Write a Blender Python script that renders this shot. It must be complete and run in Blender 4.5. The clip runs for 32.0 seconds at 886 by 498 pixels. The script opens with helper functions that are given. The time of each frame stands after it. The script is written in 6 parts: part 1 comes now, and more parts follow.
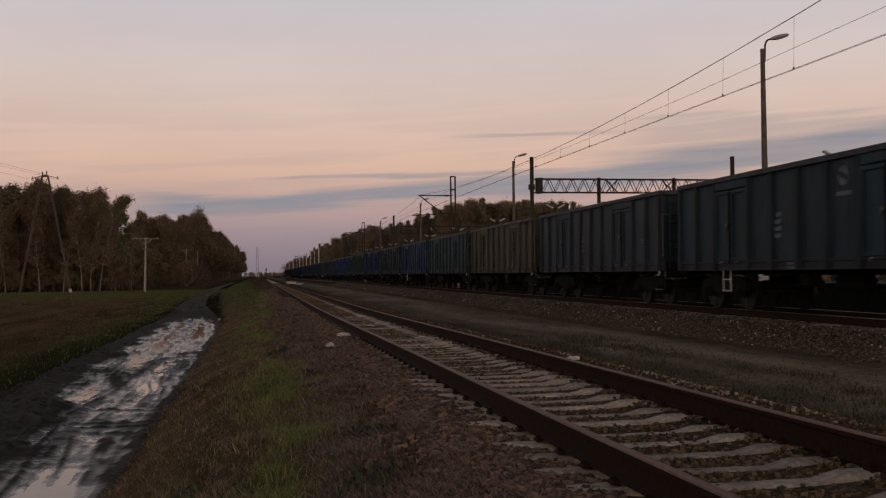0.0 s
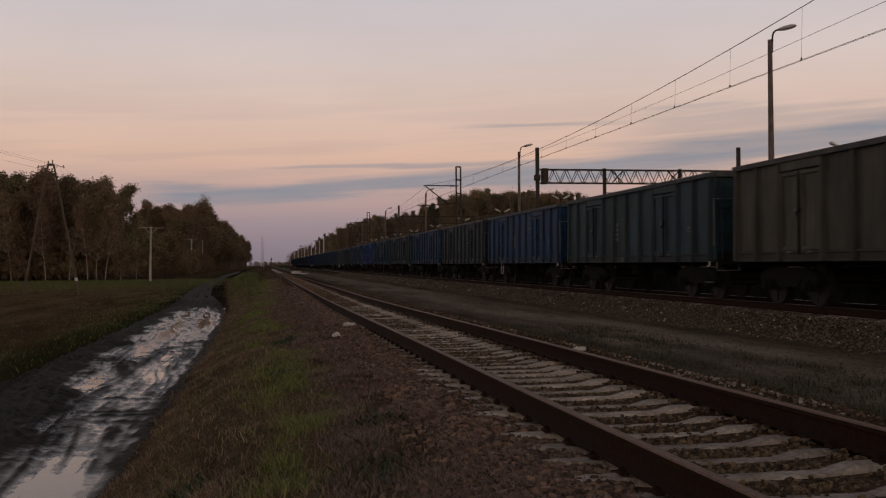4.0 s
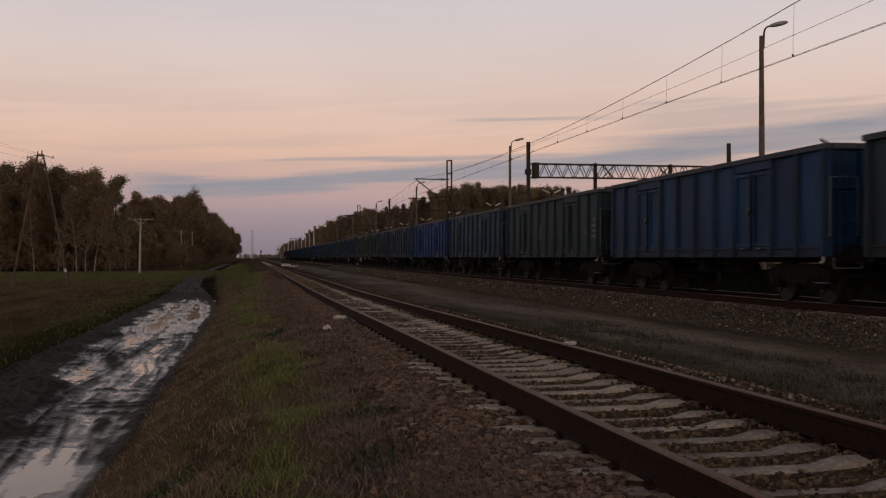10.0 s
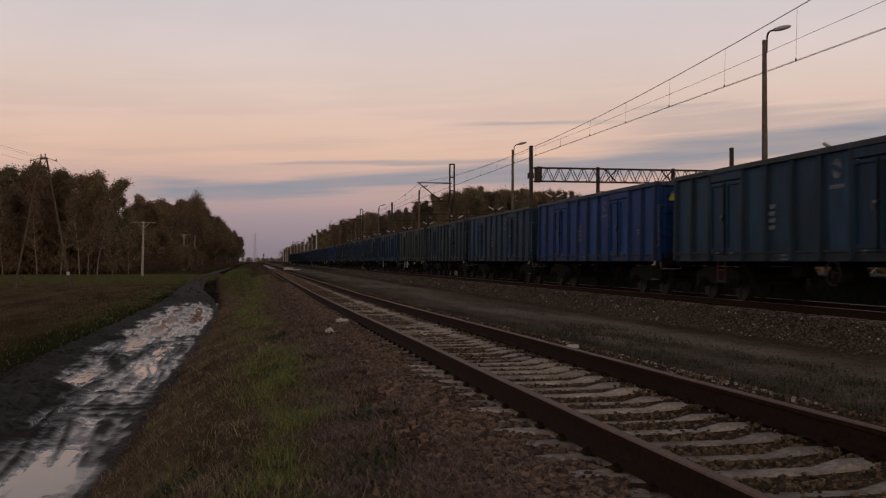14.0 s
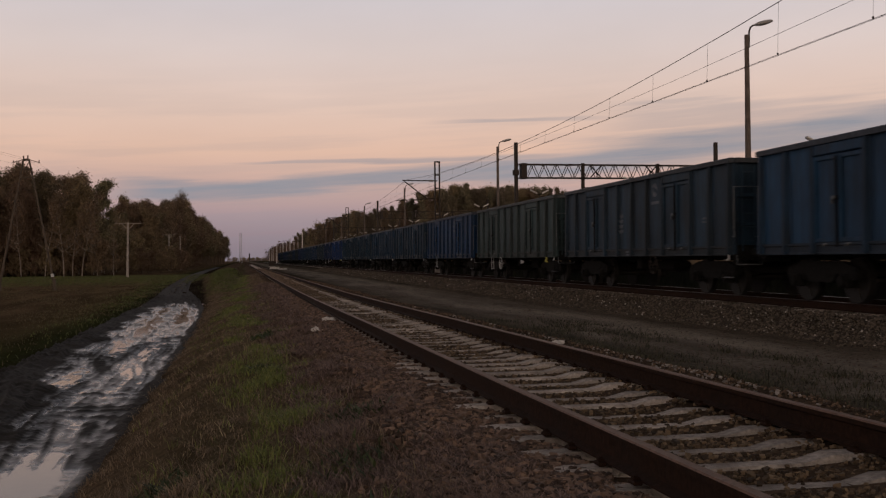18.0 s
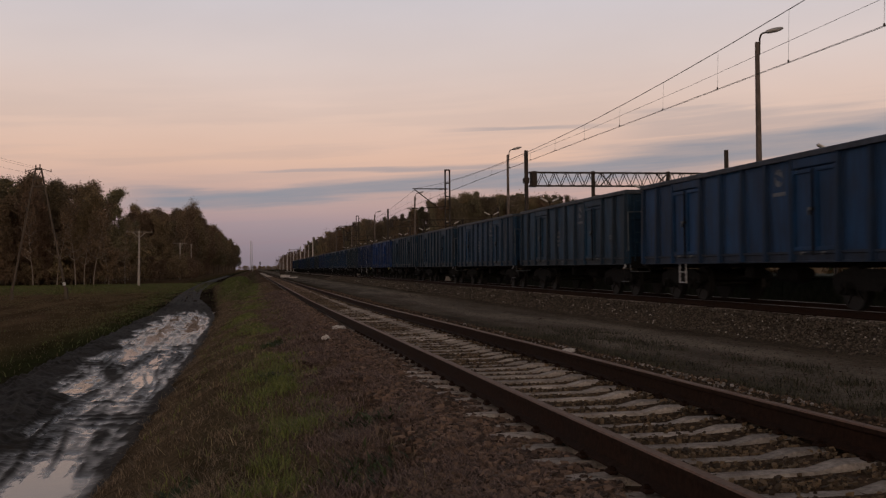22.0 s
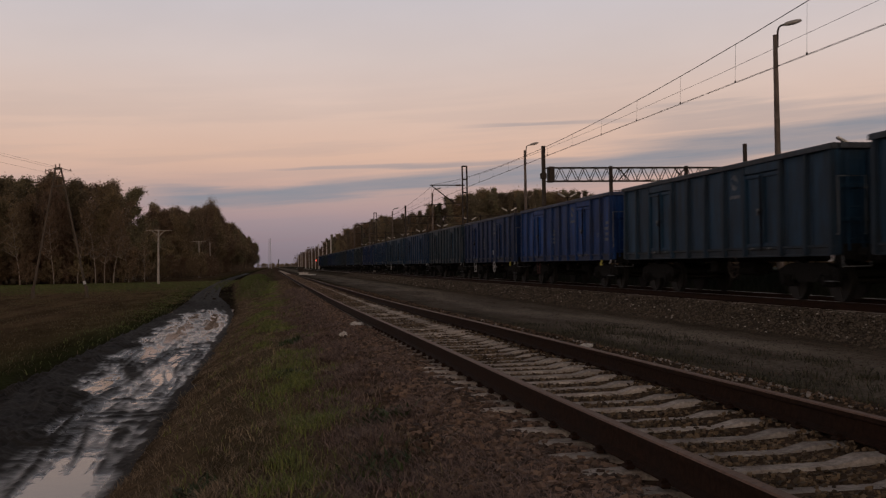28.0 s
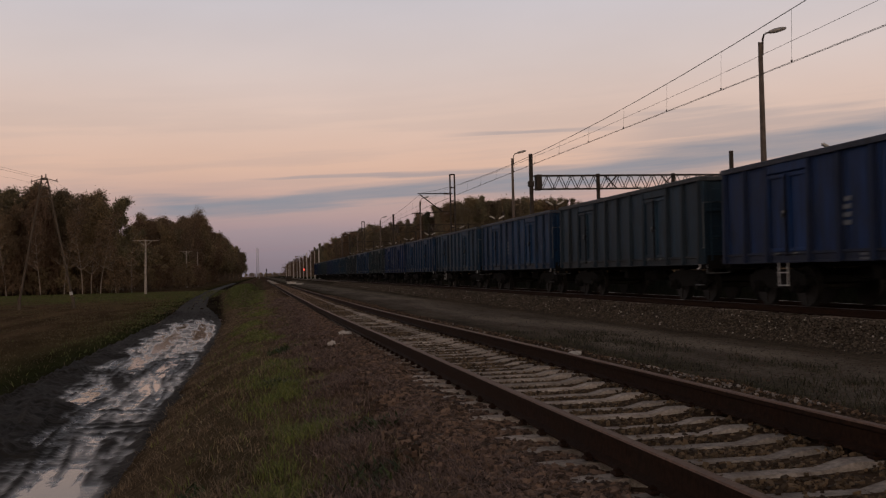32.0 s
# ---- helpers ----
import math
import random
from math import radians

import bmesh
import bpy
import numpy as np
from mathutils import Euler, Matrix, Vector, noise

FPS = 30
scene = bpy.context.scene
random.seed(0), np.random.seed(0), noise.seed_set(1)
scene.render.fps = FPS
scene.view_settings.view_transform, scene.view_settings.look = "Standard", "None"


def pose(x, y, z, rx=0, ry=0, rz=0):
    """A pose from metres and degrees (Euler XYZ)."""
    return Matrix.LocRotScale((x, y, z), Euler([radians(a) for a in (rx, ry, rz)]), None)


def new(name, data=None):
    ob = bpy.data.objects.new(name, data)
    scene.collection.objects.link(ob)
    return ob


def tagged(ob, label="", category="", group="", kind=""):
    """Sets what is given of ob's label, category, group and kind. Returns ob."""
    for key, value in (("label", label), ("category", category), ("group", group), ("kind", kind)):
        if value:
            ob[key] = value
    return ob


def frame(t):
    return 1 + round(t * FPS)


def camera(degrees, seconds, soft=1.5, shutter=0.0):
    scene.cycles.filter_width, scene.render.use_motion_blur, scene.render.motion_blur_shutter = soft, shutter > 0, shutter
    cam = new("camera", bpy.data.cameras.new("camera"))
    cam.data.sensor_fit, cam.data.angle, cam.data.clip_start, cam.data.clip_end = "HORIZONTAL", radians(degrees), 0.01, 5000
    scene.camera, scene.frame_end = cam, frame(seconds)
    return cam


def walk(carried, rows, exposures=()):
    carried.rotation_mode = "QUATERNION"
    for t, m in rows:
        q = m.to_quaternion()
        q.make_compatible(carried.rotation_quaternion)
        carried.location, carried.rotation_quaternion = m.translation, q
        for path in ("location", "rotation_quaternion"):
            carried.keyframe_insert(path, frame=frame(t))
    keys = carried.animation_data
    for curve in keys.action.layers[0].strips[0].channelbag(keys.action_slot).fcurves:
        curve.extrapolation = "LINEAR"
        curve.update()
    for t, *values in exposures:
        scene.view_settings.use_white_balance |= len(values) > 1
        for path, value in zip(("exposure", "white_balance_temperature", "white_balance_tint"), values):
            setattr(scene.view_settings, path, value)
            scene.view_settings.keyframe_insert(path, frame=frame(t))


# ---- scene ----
# The camera is held by hand beside the near track; it turns and sways by a few centimetres: time, x, height, turns.
PATH = [
    (0, 0.026, 1.031, 91.370, 0.661, -10.202),
    (0.5, 0.025, 1.030, 91.275, 0.802, -10.236),
    (1, 0.020, 1.031, 91.009, 0.966, -10.221),
    (1.5, 0.012, 1.032, 90.931, 0.675, -10.141),
    (2, 0.005, 1.031, 90.774, 0.421, -10.214),
    (2.5, 0.005, 1.032, 90.729, 0.564, -10.160),
    (3, 0.005, 1.033, 90.812, 0.478, -10.103),
    (3.5, 0.004, 1.033, 90.842, 0.546, -9.970),
    (5.5, -0.018, 1.031, 90.689, -0.016, -9.866),
    (6, -0.015, 1.030, 90.685, 0.517, -9.890),
    (6.5, -0.012, 1.028, 90.677, 0.202, -10.092),
    (7, -0.013, 1.030, 90.628, 0.286, -10.202),
    (7.5, -0.015, 1.032, 90.443, 0.755, -10.137),
    (8, -0.018, 1.032, 90.435, 0.573, -10.103),
    (8.5, -0.021, 1.031, 90.435, 0.194, -10.149),
    (9, -0.025, 1.030, 90.429, -0.119, -10.324),
    (9.5, -0.024, 1.030, 90.400, -0.192, -10.463),
    (10, -0.019, 1.031, 90.458, 0.049, -10.491),
    (10.5, -0.015, 1.031, 90.567, 0.764, -10.437),
    (11, -0.016, 1.030, 90.673, 0.241, -10.443),
    (11.5, -0.019, 1.028, 90.822, -0.073, -10.310),
    (12, -0.017, 1.026, 90.968, -0.085, -10.172),
    (12.5, -0.015, 1.024, 90.957, 0.091, -10.107),
    (13, -0.020, 1.024, 90.832, 0.151, -10.189),
    (13.5, -0.023, 1.022, 90.722, 0.069, -10.205),
    (14, -0.021, 1.019, 90.677, -0.069, -10.350),
    (14.5, -0.016, 1.016, 90.682, -0.161, -10.464),
    (16.5, -0.008, 1.015, 90.382, 0.333, -10.633),
    (17, -0.007, 1.015, 90.330, 0.129, -10.817),
    (17.5, -0.005, 1.015, 90.363, 0.221, -11.017),
    (18, 0.001, 1.015, 90.539, 0.583, -11.117),
    (18.5, 0.007, 1.014, 90.717, 1.049, -11.094),
    (19, 0.008, 1.015, 90.723, 0.945, -11.124),
    (19.5, 0.006, 1.016, 90.772, 0.609, -11.138),
    (20, 0.002, 1.016, 90.686, 0.694, -10.953),
    (20.5, 0.001, 1.015, 90.623, 0.617, -10.692),
    (21, 0.000, 1.015, 90.668, 0.769, -10.573),
    (21.5, -0.000, 1.014, 90.786, 0.826, -10.520),
    (22, 0.001, 1.014, 91.005, 0.648, -10.536),
    (22.5, 0.006, 1.013, 91.288, 0.530, -10.506),
    (23, 0.007, 1.013, 91.463, 0.767, -10.402),
    (23.5, 0.004, 1.014, 91.567, 0.952, -10.197),
    (24, -0.002, 1.013, 91.750, 0.928, -10.080),
    (24.5, -0.004, 1.012, 91.874, 0.800, -9.981),
    (25, -0.000, 1.010, 91.756, 0.728, -9.949),
    (25.5, 0.003, 1.009, 91.544, 0.780, -9.933),
    (27.5, 0.016, 1.008, 90.865, 1.284, -9.652),
    (28, 0.018, 1.007, 90.816, 1.029, -9.521),
    (28.5, 0.022, 1.006, 90.861, 1.081, -9.430),
    (29, 0.024, 1.006, 90.889, 1.410, -9.468),
    (29.5, 0.025, 1.007, 90.931, 1.429, -9.642),
    (30, 0.025, 1.009, 91.063, 1.408, -9.828),
    (30.5, 0.025, 1.010, 91.258, 1.108, -9.993),
    (31, 0.025, 1.010, 91.368, 0.902, -10.132),
    (31.5, 0.022, 1.009, 91.381, 0.974, -10.191),
    (32, 0.021, 1.006, 91.276, 1.383, -10.182),
]
cam = camera(47.07, 32.0, soft=1.25, shutter=0.5)
walk(cam, [(t, pose(x, 0.0, z, rx, ry, rz)) for t, x, z, rx, ry, rz in PATH], exposures=((0, -0.04), (7, -0.05), (8, 0.04), (12, 0.06), (22, 0.03), (24, -0.08), (28, -0.05), (32, -0.02)))


# ---- sky: dusk, sun below the horizon, pink band and grey-blue streaks ----
def make_sky():
    w = bpy.data.worlds.new("dusk_sky")
    scene.world = w
    w.use_nodes = True
    nt = w.node_tree
    nt.nodes.clear()
    N, L = nt.nodes.new, nt.links.new

    def calc(op, a, b=None, c=None):
        n = N("ShaderNodeMath")
        n.operation = op
        for i, v in enumerate((a, b, c)):
            if v is None:
                continue
            if isinstance(v, (int, float)):
                n.inputs[i].default_value = v
            else:
                L(v, n.inputs[i])
        return n.outputs[0]

    co = N("ShaderNodeTexCoord")
    sep = N("ShaderNodeSeparateXYZ")
    L(co.outputs["Generated"], sep.inputs[0])
    x, y, z = sep.outputs
    el = calc("MULTIPLY", calc("ARCSINE", z), 57.2958)
    az = calc("MULTIPLY", calc("ARCTAN2", x, y), 57.2958)
    ramp = N("ShaderNodeValToRGB")
    L(calc("DIVIDE", el, 90.0), ramp.inputs[0])
    stops = [(0.0, (0.225, 0.188, 0.220)), (1.2, (0.290, 0.225, 0.255)), (2.6, (0.395, 0.291, 0.306)), (4.2, (0.565, 0.380, 0.332)),
             (6.0, (0.716, 0.478, 0.371)), (8.5, (0.716, 0.532, 0.450)), (11.5, (0.672, 0.564, 0.534)), (15.0, (0.598, 0.555, 0.582)),
             (22.0, (0.347, 0.335, 0.371)), (35.0, (0.164, 0.160, 0.180)), (60.0, (0.092, 0.090, 0.103)), (90.0, (0.077, 0.076, 0.088))]
    e = ramp.color_ramp.elements
    for i, (deg, c) in enumerate(stops):
        s = e[i] if i < 2 else e.new(deg / 90)
        s.position, s.color = deg / 90, (*c, 1)
    # streaks of grey-blue cloud, drawn out along the horizon and rising a little to the east
    tilt = calc("SUBTRACT", el, calc("MULTIPLY", az, 0.045))
    warp = N("ShaderNodeCombineXYZ")
    L(calc("MULTIPLY", az, 0.045), warp.inputs[0])
    L(calc("MULTIPLY", tilt, 0.75), warp.inputs[1])
    n1 = N("ShaderNodeTexNoise")
    n1.inputs["Scale"].default_value, n1.inputs["Detail"].default_value, n1.inputs["Roughness"].default_value = 1.0, 6.0, 0.55
    L(warp.outputs[0], n1.inputs["Vector"])
    streak = N("ShaderNodeMapRange")
    streak.interpolation_type = "SMOOTHSTEP"
    streak.inputs[1].default_value, streak.inputs[2].default_value = 0.44, 0.60
    L(n1.outputs["Fac"], streak.inputs[0])
    wob = calc("SUBTRACT", n1.outputs["Fac"], 0.5)

    def step(v, a, b):
        m = N("ShaderNodeMapRange")
        m.interpolation_type = "SMOOTHSTEP"
        m.inputs[1].default_value, m.inputs[2].default_value = a, b
        L(v, m.inputs[0])
        return m.outputs[0]

    def bank(centre, slope, half, widen, az0, az1, ragged, strength):
        """One long bank of cloud: its height over the horizon, lean and thickness in degrees, and the bearings between which it lies."""
        east = calc("MAXIMUM", az, 0.0)
        off = calc("SUBTRACT", el, calc("ADD", calc("ADD", centre, calc("MULTIPLY", east, slope)), calc("MULTIPLY", wob, ragged)))
        rel = calc("DIVIDE", calc("ABSOLUTE", off), calc("ADD", half, calc("MULTIPLY", east, widen)))
        body = calc("SUBTRACT", 1.0, step(rel, 0.30, 1.25))
        return calc("MULTIPLY", calc("MULTIPLY", body, strength), calc("MULTIPLY", step(az, az0, az0 + 5.0), calc("SUBTRACT", 1.0, step(az, az1 - 8.0 - 0.6 * max(0.0, az1 - 24.0), az1))))

    low_bank = bank(3.88, 0.080, 0.60, 0.020, -9.0, 62.0, 2.8, 0.84)
    thin_bank = bank(5.35, 0.026, 0.16, 0.004, -2.0, 24.0, 1.2, 0.55)
    high_streak = bank(7.55, 0.008, 0.13, 0.0, 9.0, 24.0, 1.0, 0.45)
    east_streaks = bank(6.6, 0.035, 0.5, 0.01, 18.0, 60.0, 4.5, 0.35)
    low = N("ShaderNodeMapRange")
    low.interpolation_type = "SMOOTHSTEP"
    low.inputs[1].default_value, low.inputs[2].default_value, low.inputs[3].default_value, low.inputs[4].default_value = 6.0, 12.0, 1.0, 0.0
    L(el, low.inputs[0])
    faint = calc("MULTIPLY", streak.outputs[0], calc("MULTIPLY", low.outputs[0], 0.16))
    wisp_at = N("ShaderNodeCombineXYZ")
    L(calc("MULTIPLY", az, 0.16), wisp_at.inputs[0])
    L(calc("MULTIPLY", tilt, 2.3), wisp_at.inputs[1])
    n4 = N("ShaderNodeTexNoise")
    n4.inputs["Scale"].default_value, n4.inputs["Detail"].default_value, n4.inputs["Roughness"].default_value = 1.0, 5.0, 0.6
    L(wisp_at.outputs[0], n4.inputs["Vector"])
    wisps = calc("ADD", 0.58, calc("MULTIPLY", n4.outputs["Fac"], 0.84))
    fac = calc("MAXIMUM", calc("MAXIMUM", low_bank, thin_bank), calc("MAXIMUM", calc("MAXIMUM", high_streak, east_streaks), faint))
    mix = N("ShaderNodeMix")
    mix.data_type = "RGBA"
    L(calc("MULTIPLY", fac, wisps), mix.inputs[0])
    L(ramp.outputs[0], mix.inputs[6])
    mix.inputs[7].default_value = (0.260, 0.271, 0.313, 1)
    # high thin veil: broad, faint changes of brightness
    n2 = N("ShaderNodeTexNoise")
    n2.inputs["Scale"].default_value, n2.inputs["Detail"].default_value = 1.0, 4.0
    v2 = N("ShaderNodeCombineXYZ")
    L(calc("MULTIPLY", az, 0.06), v2.inputs[0])
    L(calc("MULTIPLY", tilt, 0.16), v2.inputs[1])
    L(v2.outputs[0], n2.inputs["Vector"])
    veil = calc("ADD", 0.90, calc("MULTIPLY", n2.outputs["Fac"], 0.2))
    # the afterglow of the sunken sun stands in the opposite quarter, behind the camera
    glow = N("ShaderNodeValToRGB")
    L(calc("DIVIDE", el, 90.0), glow.inputs[0])
    g = glow.color_ramp.elements
    for i, (deg, c) in enumerate([(0.0, (1.50, 1.00, 0.72)), (8.0, (1.55, 1.10, 0.80)), (20.0, (0.88, 0.70, 0.58)), (40.0, (0.27, 0.235, 0.225)), (70.0, (0.085, 0.08, 0.085))]):
        s = g[i] if i < 2 else g.new(deg / 90)
        s.position, s.color = deg / 90, (*c, 1)
    behind = N("ShaderNodeMapRange")
    behind.interpolation_type = "SMOOTHSTEP"
    behind.inputs[1].default_value, behind.inputs[2].default_value = 0.0, -0.9
    L(y, behind.inputs[0])
    both = N("ShaderNodeMix")
    both.data_type = "RGBA"
    L(behind.outputs[0], both.inputs[0])
    L(mix.outputs[2], both.inputs[6])
    L(glow.outputs[0], both.inputs[7])
    bg = N("ShaderNodeBackground")
    L(both.outputs[2], bg.inputs[0])
    L(veil, bg.inputs[1])
    out = N("ShaderNodeOutputWorld")
    L(bg.outputs[0], out.inputs[0])


make_sky()


# ---- materials ----
def surface(name, dark, light, scale=8.0, rough=0.8, bump=0.3, metal=0.0, stain=None, stain_scale=0.6, stain_amount=0.5, vary=0.0,
            stretch=(1, 1, 1), tint=False, distance=0.02, spec=0.4):
    """A surface with fine grain between two colours, broad stains and relief; vary: change from piece to piece; tint: the object's own colour multiplies."""
    m = bpy.data.materials.new(name)
    m.use_nodes = True
    nt = m.node_tree
    N, L = nt.nodes.new, nt.links.new
    b = nt.nodes["Principled BSDF"]
    co = N("ShaderNodeTexCoord")
    mp = N("ShaderNodeMapping")
    mp.inputs["Scale"].default_value = stretch
    L(co.outputs["Object"], mp.inputs[0])
    fine, broad = N("ShaderNodeTexNoise"), N("ShaderNodeTexNoise")
    fine.inputs["Scale"].default_value, fine.inputs["Detail"].default_value, fine.inputs["Roughness"].default_value = scale, 6, 0.65
    broad.inputs["Scale"].default_value, broad.inputs["Detail"].default_value = stain_scale, 4
    L(mp.outputs[0], fine.inputs["Vector"])
    L(mp.outputs[0], broad.inputs["Vector"])
    r = N("ShaderNodeValToRGB")
    r.color_ramp.elements[0].position, r.color_ramp.elements[1].position = 0.3, 0.72
    r.color_ramp.elements[0].color, r.color_ramp.elements[1].color = (*dark, 1), (*light, 1)
    L(fine.outputs["Fac"], r.inputs[0])
    col = r.outputs[0]
    info = N("ShaderNodeObjectInfo")
    if tint:
        mu = N("ShaderNodeMix")
        mu.data_type, mu.blend_type = "RGBA", "MULTIPLY"
        mu.inputs[0].default_value = 1
        L(col, mu.inputs[6])
        L(info.outputs["Color"], mu.inputs[7])
        col = mu.outputs[2]
    if stain:
        mr = N("ShaderNodeMapRange")
        mr.inputs[1].default_value, mr.inputs[2].default_value, mr.inputs[4].default_value = 0.45, 0.68, stain_amount
        L(broad.outputs["Fac"], mr.inputs[0])
        mx = N("ShaderNodeMix")
        mx.data_type = "RGBA"
        L(mr.outputs[0], mx.inputs[0])
        L(col, mx.inputs[6])
        mx.inputs[7].default_value = (*stain, 1)
        col = mx.outputs[2]
    if vary:
        hs = N("ShaderNodeHueSaturation")
        mv = N("ShaderNodeMapRange")
        mv.inputs[3].default_value, mv.inputs[4].default_value = 1 - vary, 1 + vary
        L(info.outputs["Random"], mv.inputs[0])
        L(mv.outputs[0], hs.inputs["Value"])
        L(col, hs.inputs["Color"])
        col = hs.outputs[0]
    L(col, b.inputs["Base Color"])
    b.inputs["Roughness"].default_value, b.inputs["Metallic"].default_value = rough, metal
    b.inputs["Specular IOR Level"].default_value = spec
    if bump:
        bp = N("ShaderNodeBump")
        bp.inputs["Strength"].default_value, bp.inputs["Distance"].default_value = bump, distance
        L(fine.outputs["Fac"], bp.inputs["Height"])
        L(bp.outputs[0], b.inputs["Normal"])
    return m


def island(name, c1, c2, rough=0.8, spec=0.3, skew=0.0):
    """Colour that changes from piece to piece inside one mesh: leaves, stones, blades."""
    m = bpy.data.materials.new(name)
    m.use_nodes = True
    nt = m.node_tree
    N, L = nt.nodes.new, nt.links.new
    b = nt.nodes["Principled BSDF"]
    g, info = N("ShaderNodeNewGeometry"), N("ShaderNodeObjectInfo")
    r = N("ShaderNodeValToRGB")
    r.color_ramp.elements[0].color, r.color_ramp.elements[1].color = (*c1, 1), (*c2, 1)
    r.color_ramp.elements[0].position = skew
    L(g.outputs["Random Per Island"], r.inputs[0])
    hs = N("ShaderNodeHueSaturation")
    mv, mh = N("ShaderNodeMapRange"), N("ShaderNodeMapRange")
    mv.inputs[3].default_value, mv.inputs[4].default_value = 0.75, 1.25
    mh.inputs[3].default_value, mh.inputs[4].default_value = 0.485, 0.525
    L(info.outputs["Random"], mv.inputs[0])
    L(info.outputs["Random"], mh.inputs[0])
    L(mv.outputs[0], hs.inputs["Value"])
    L(mh.outputs[0], hs.inputs["Hue"])
    L(r.outputs[0], hs.inputs["Color"])
    L(hs.outputs[0], b.inputs["Base Color"])
    b.inputs["Roughness"].default_value = rough
    b.inputs["Specular IOR Level"].default_value = spec
    return m


def ground_material():
    m = bpy.data.materials.new("ground_soil")
    m.use_nodes = True
    nt = m.node_tree
    N, L = nt.nodes.new, nt.links.new
    b = nt.nodes["Principled BSDF"]
    geo = N("ShaderNodeNewGeometry")
    sep = N("ShaderNodeSeparateXYZ")
    L(geo.outputs["Position"], sep.inputs[0])
    n1, n2, n3 = N("ShaderNodeTexNoise"), N("ShaderNodeTexNoise"), N("ShaderNodeTexNoise")
    drawn_out = N("ShaderNodeMapping")
    drawn_out.inputs["Scale"].default_value = (4.0, 0.55, 1.0)
    L(geo.outputs["Position"], drawn_out.inputs[0])
    for n, s, d in ((n1, 0.9, 5), (n2, 14.0, 6), (n3, 0.16, 5)):
        n.inputs["Scale"].default_value, n.inputs["Detail"].default_value, n.inputs["Roughness"].default_value = s, d, 0.62
        L(drawn_out.outputs[0] if n is n3 else geo.outputs["Position"], n.inputs["Vector"])
    jit = N("ShaderNodeMath")
    jit.operation = "MULTIPLY_ADD"
    L(n1.outputs["Fac"], jit.inputs[0])
    jit.inputs[1].default_value, jit.inputs[2].default_value = 1.6, -0.8
    bend, west = N("ShaderNodeMapRange"), N("ShaderNodeMapRange")
    bend.inputs[1].default_value, bend.inputs[2].default_value, bend.inputs[3].default_value, bend.inputs[4].default_value = 46.0, 140.0, 0.0, 3.6
    west.inputs[1].default_value, west.inputs[2].default_value, west.inputs[3].default_value, west.inputs[4].default_value = -0.6, -1.8, 0.0, 1.0
    L(sep.outputs[1], bend.inputs[0])
    L(sep.outputs[0], west.inputs[0])
    follow = N("ShaderNodeMath")
    follow.operation = "MULTIPLY_ADD"
    L(bend.outputs[0], follow.inputs[0])
    L(west.outputs[0], follow.inputs[1])
    L(sep.outputs[0], follow.inputs[2])
    add = N("ShaderNodeMath")
    add.operation = "ADD"
    L(follow.outputs[0], add.inputs[0])
    L(jit.outputs[0], add.inputs[1])
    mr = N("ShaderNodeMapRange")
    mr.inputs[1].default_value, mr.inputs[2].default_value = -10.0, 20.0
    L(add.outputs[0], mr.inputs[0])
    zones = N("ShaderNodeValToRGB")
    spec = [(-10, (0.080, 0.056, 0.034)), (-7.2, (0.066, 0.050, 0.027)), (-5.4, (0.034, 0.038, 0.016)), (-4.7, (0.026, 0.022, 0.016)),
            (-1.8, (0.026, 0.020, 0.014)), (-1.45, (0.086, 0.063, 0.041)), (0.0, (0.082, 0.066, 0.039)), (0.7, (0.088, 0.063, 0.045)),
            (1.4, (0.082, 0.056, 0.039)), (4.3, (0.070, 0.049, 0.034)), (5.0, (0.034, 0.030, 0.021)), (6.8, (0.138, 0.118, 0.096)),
            # 12.0 to 16.5: shade under and behind the train darkens the soil colour.
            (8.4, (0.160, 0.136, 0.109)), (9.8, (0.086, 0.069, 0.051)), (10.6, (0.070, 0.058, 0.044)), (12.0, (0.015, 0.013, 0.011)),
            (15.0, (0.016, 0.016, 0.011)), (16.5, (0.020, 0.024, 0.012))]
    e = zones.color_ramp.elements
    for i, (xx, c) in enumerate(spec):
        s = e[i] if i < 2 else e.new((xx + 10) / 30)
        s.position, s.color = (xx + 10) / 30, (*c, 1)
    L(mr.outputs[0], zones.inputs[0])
    val = N("ShaderNodeMapRange")
    val.inputs[1].default_value, val.inputs[2].default_value, val.inputs[3].default_value, val.inputs[4].default_value = 0.3, 0.7, 0.55, 1.45
    L(n2.outputs["Fac"], val.inputs[0])
    val3 = N("ShaderNodeMapRange")
    val3.inputs[1].default_value, val3.inputs[2].default_value, val3.inputs[3].default_value, val3.inputs[4].default_value = 0.33, 0.67, 0.60, 1.45
    L(n3.outputs["Fac"], val3.inputs[0])
    mul = N("ShaderNodeMath")
    mul.operation = "MULTIPLY"
    L(val.outputs[0], mul.inputs[0])
    L(val3.outputs[0], mul.inputs[1])
    hs = N("ShaderNodeHueSaturation")
    L(mul.outputs[0], hs.inputs["Value"])
    L(zones.outputs[0], hs.inputs["Color"])
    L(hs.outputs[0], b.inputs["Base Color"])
    b.inputs["Roughness"].default_value = 0.95
    b.inputs["Specular IOR Level"].default_value = 0.0
    bp = N("ShaderNodeBump")
    bp.inputs["Strength"].default_value, bp.inputs["Distance"].default_value = 0.6, 0.04
    L(n2.outputs["Fac"], bp.inputs["Height"])
    L(bp.outputs[0], b.inputs["Normal"])
    return m


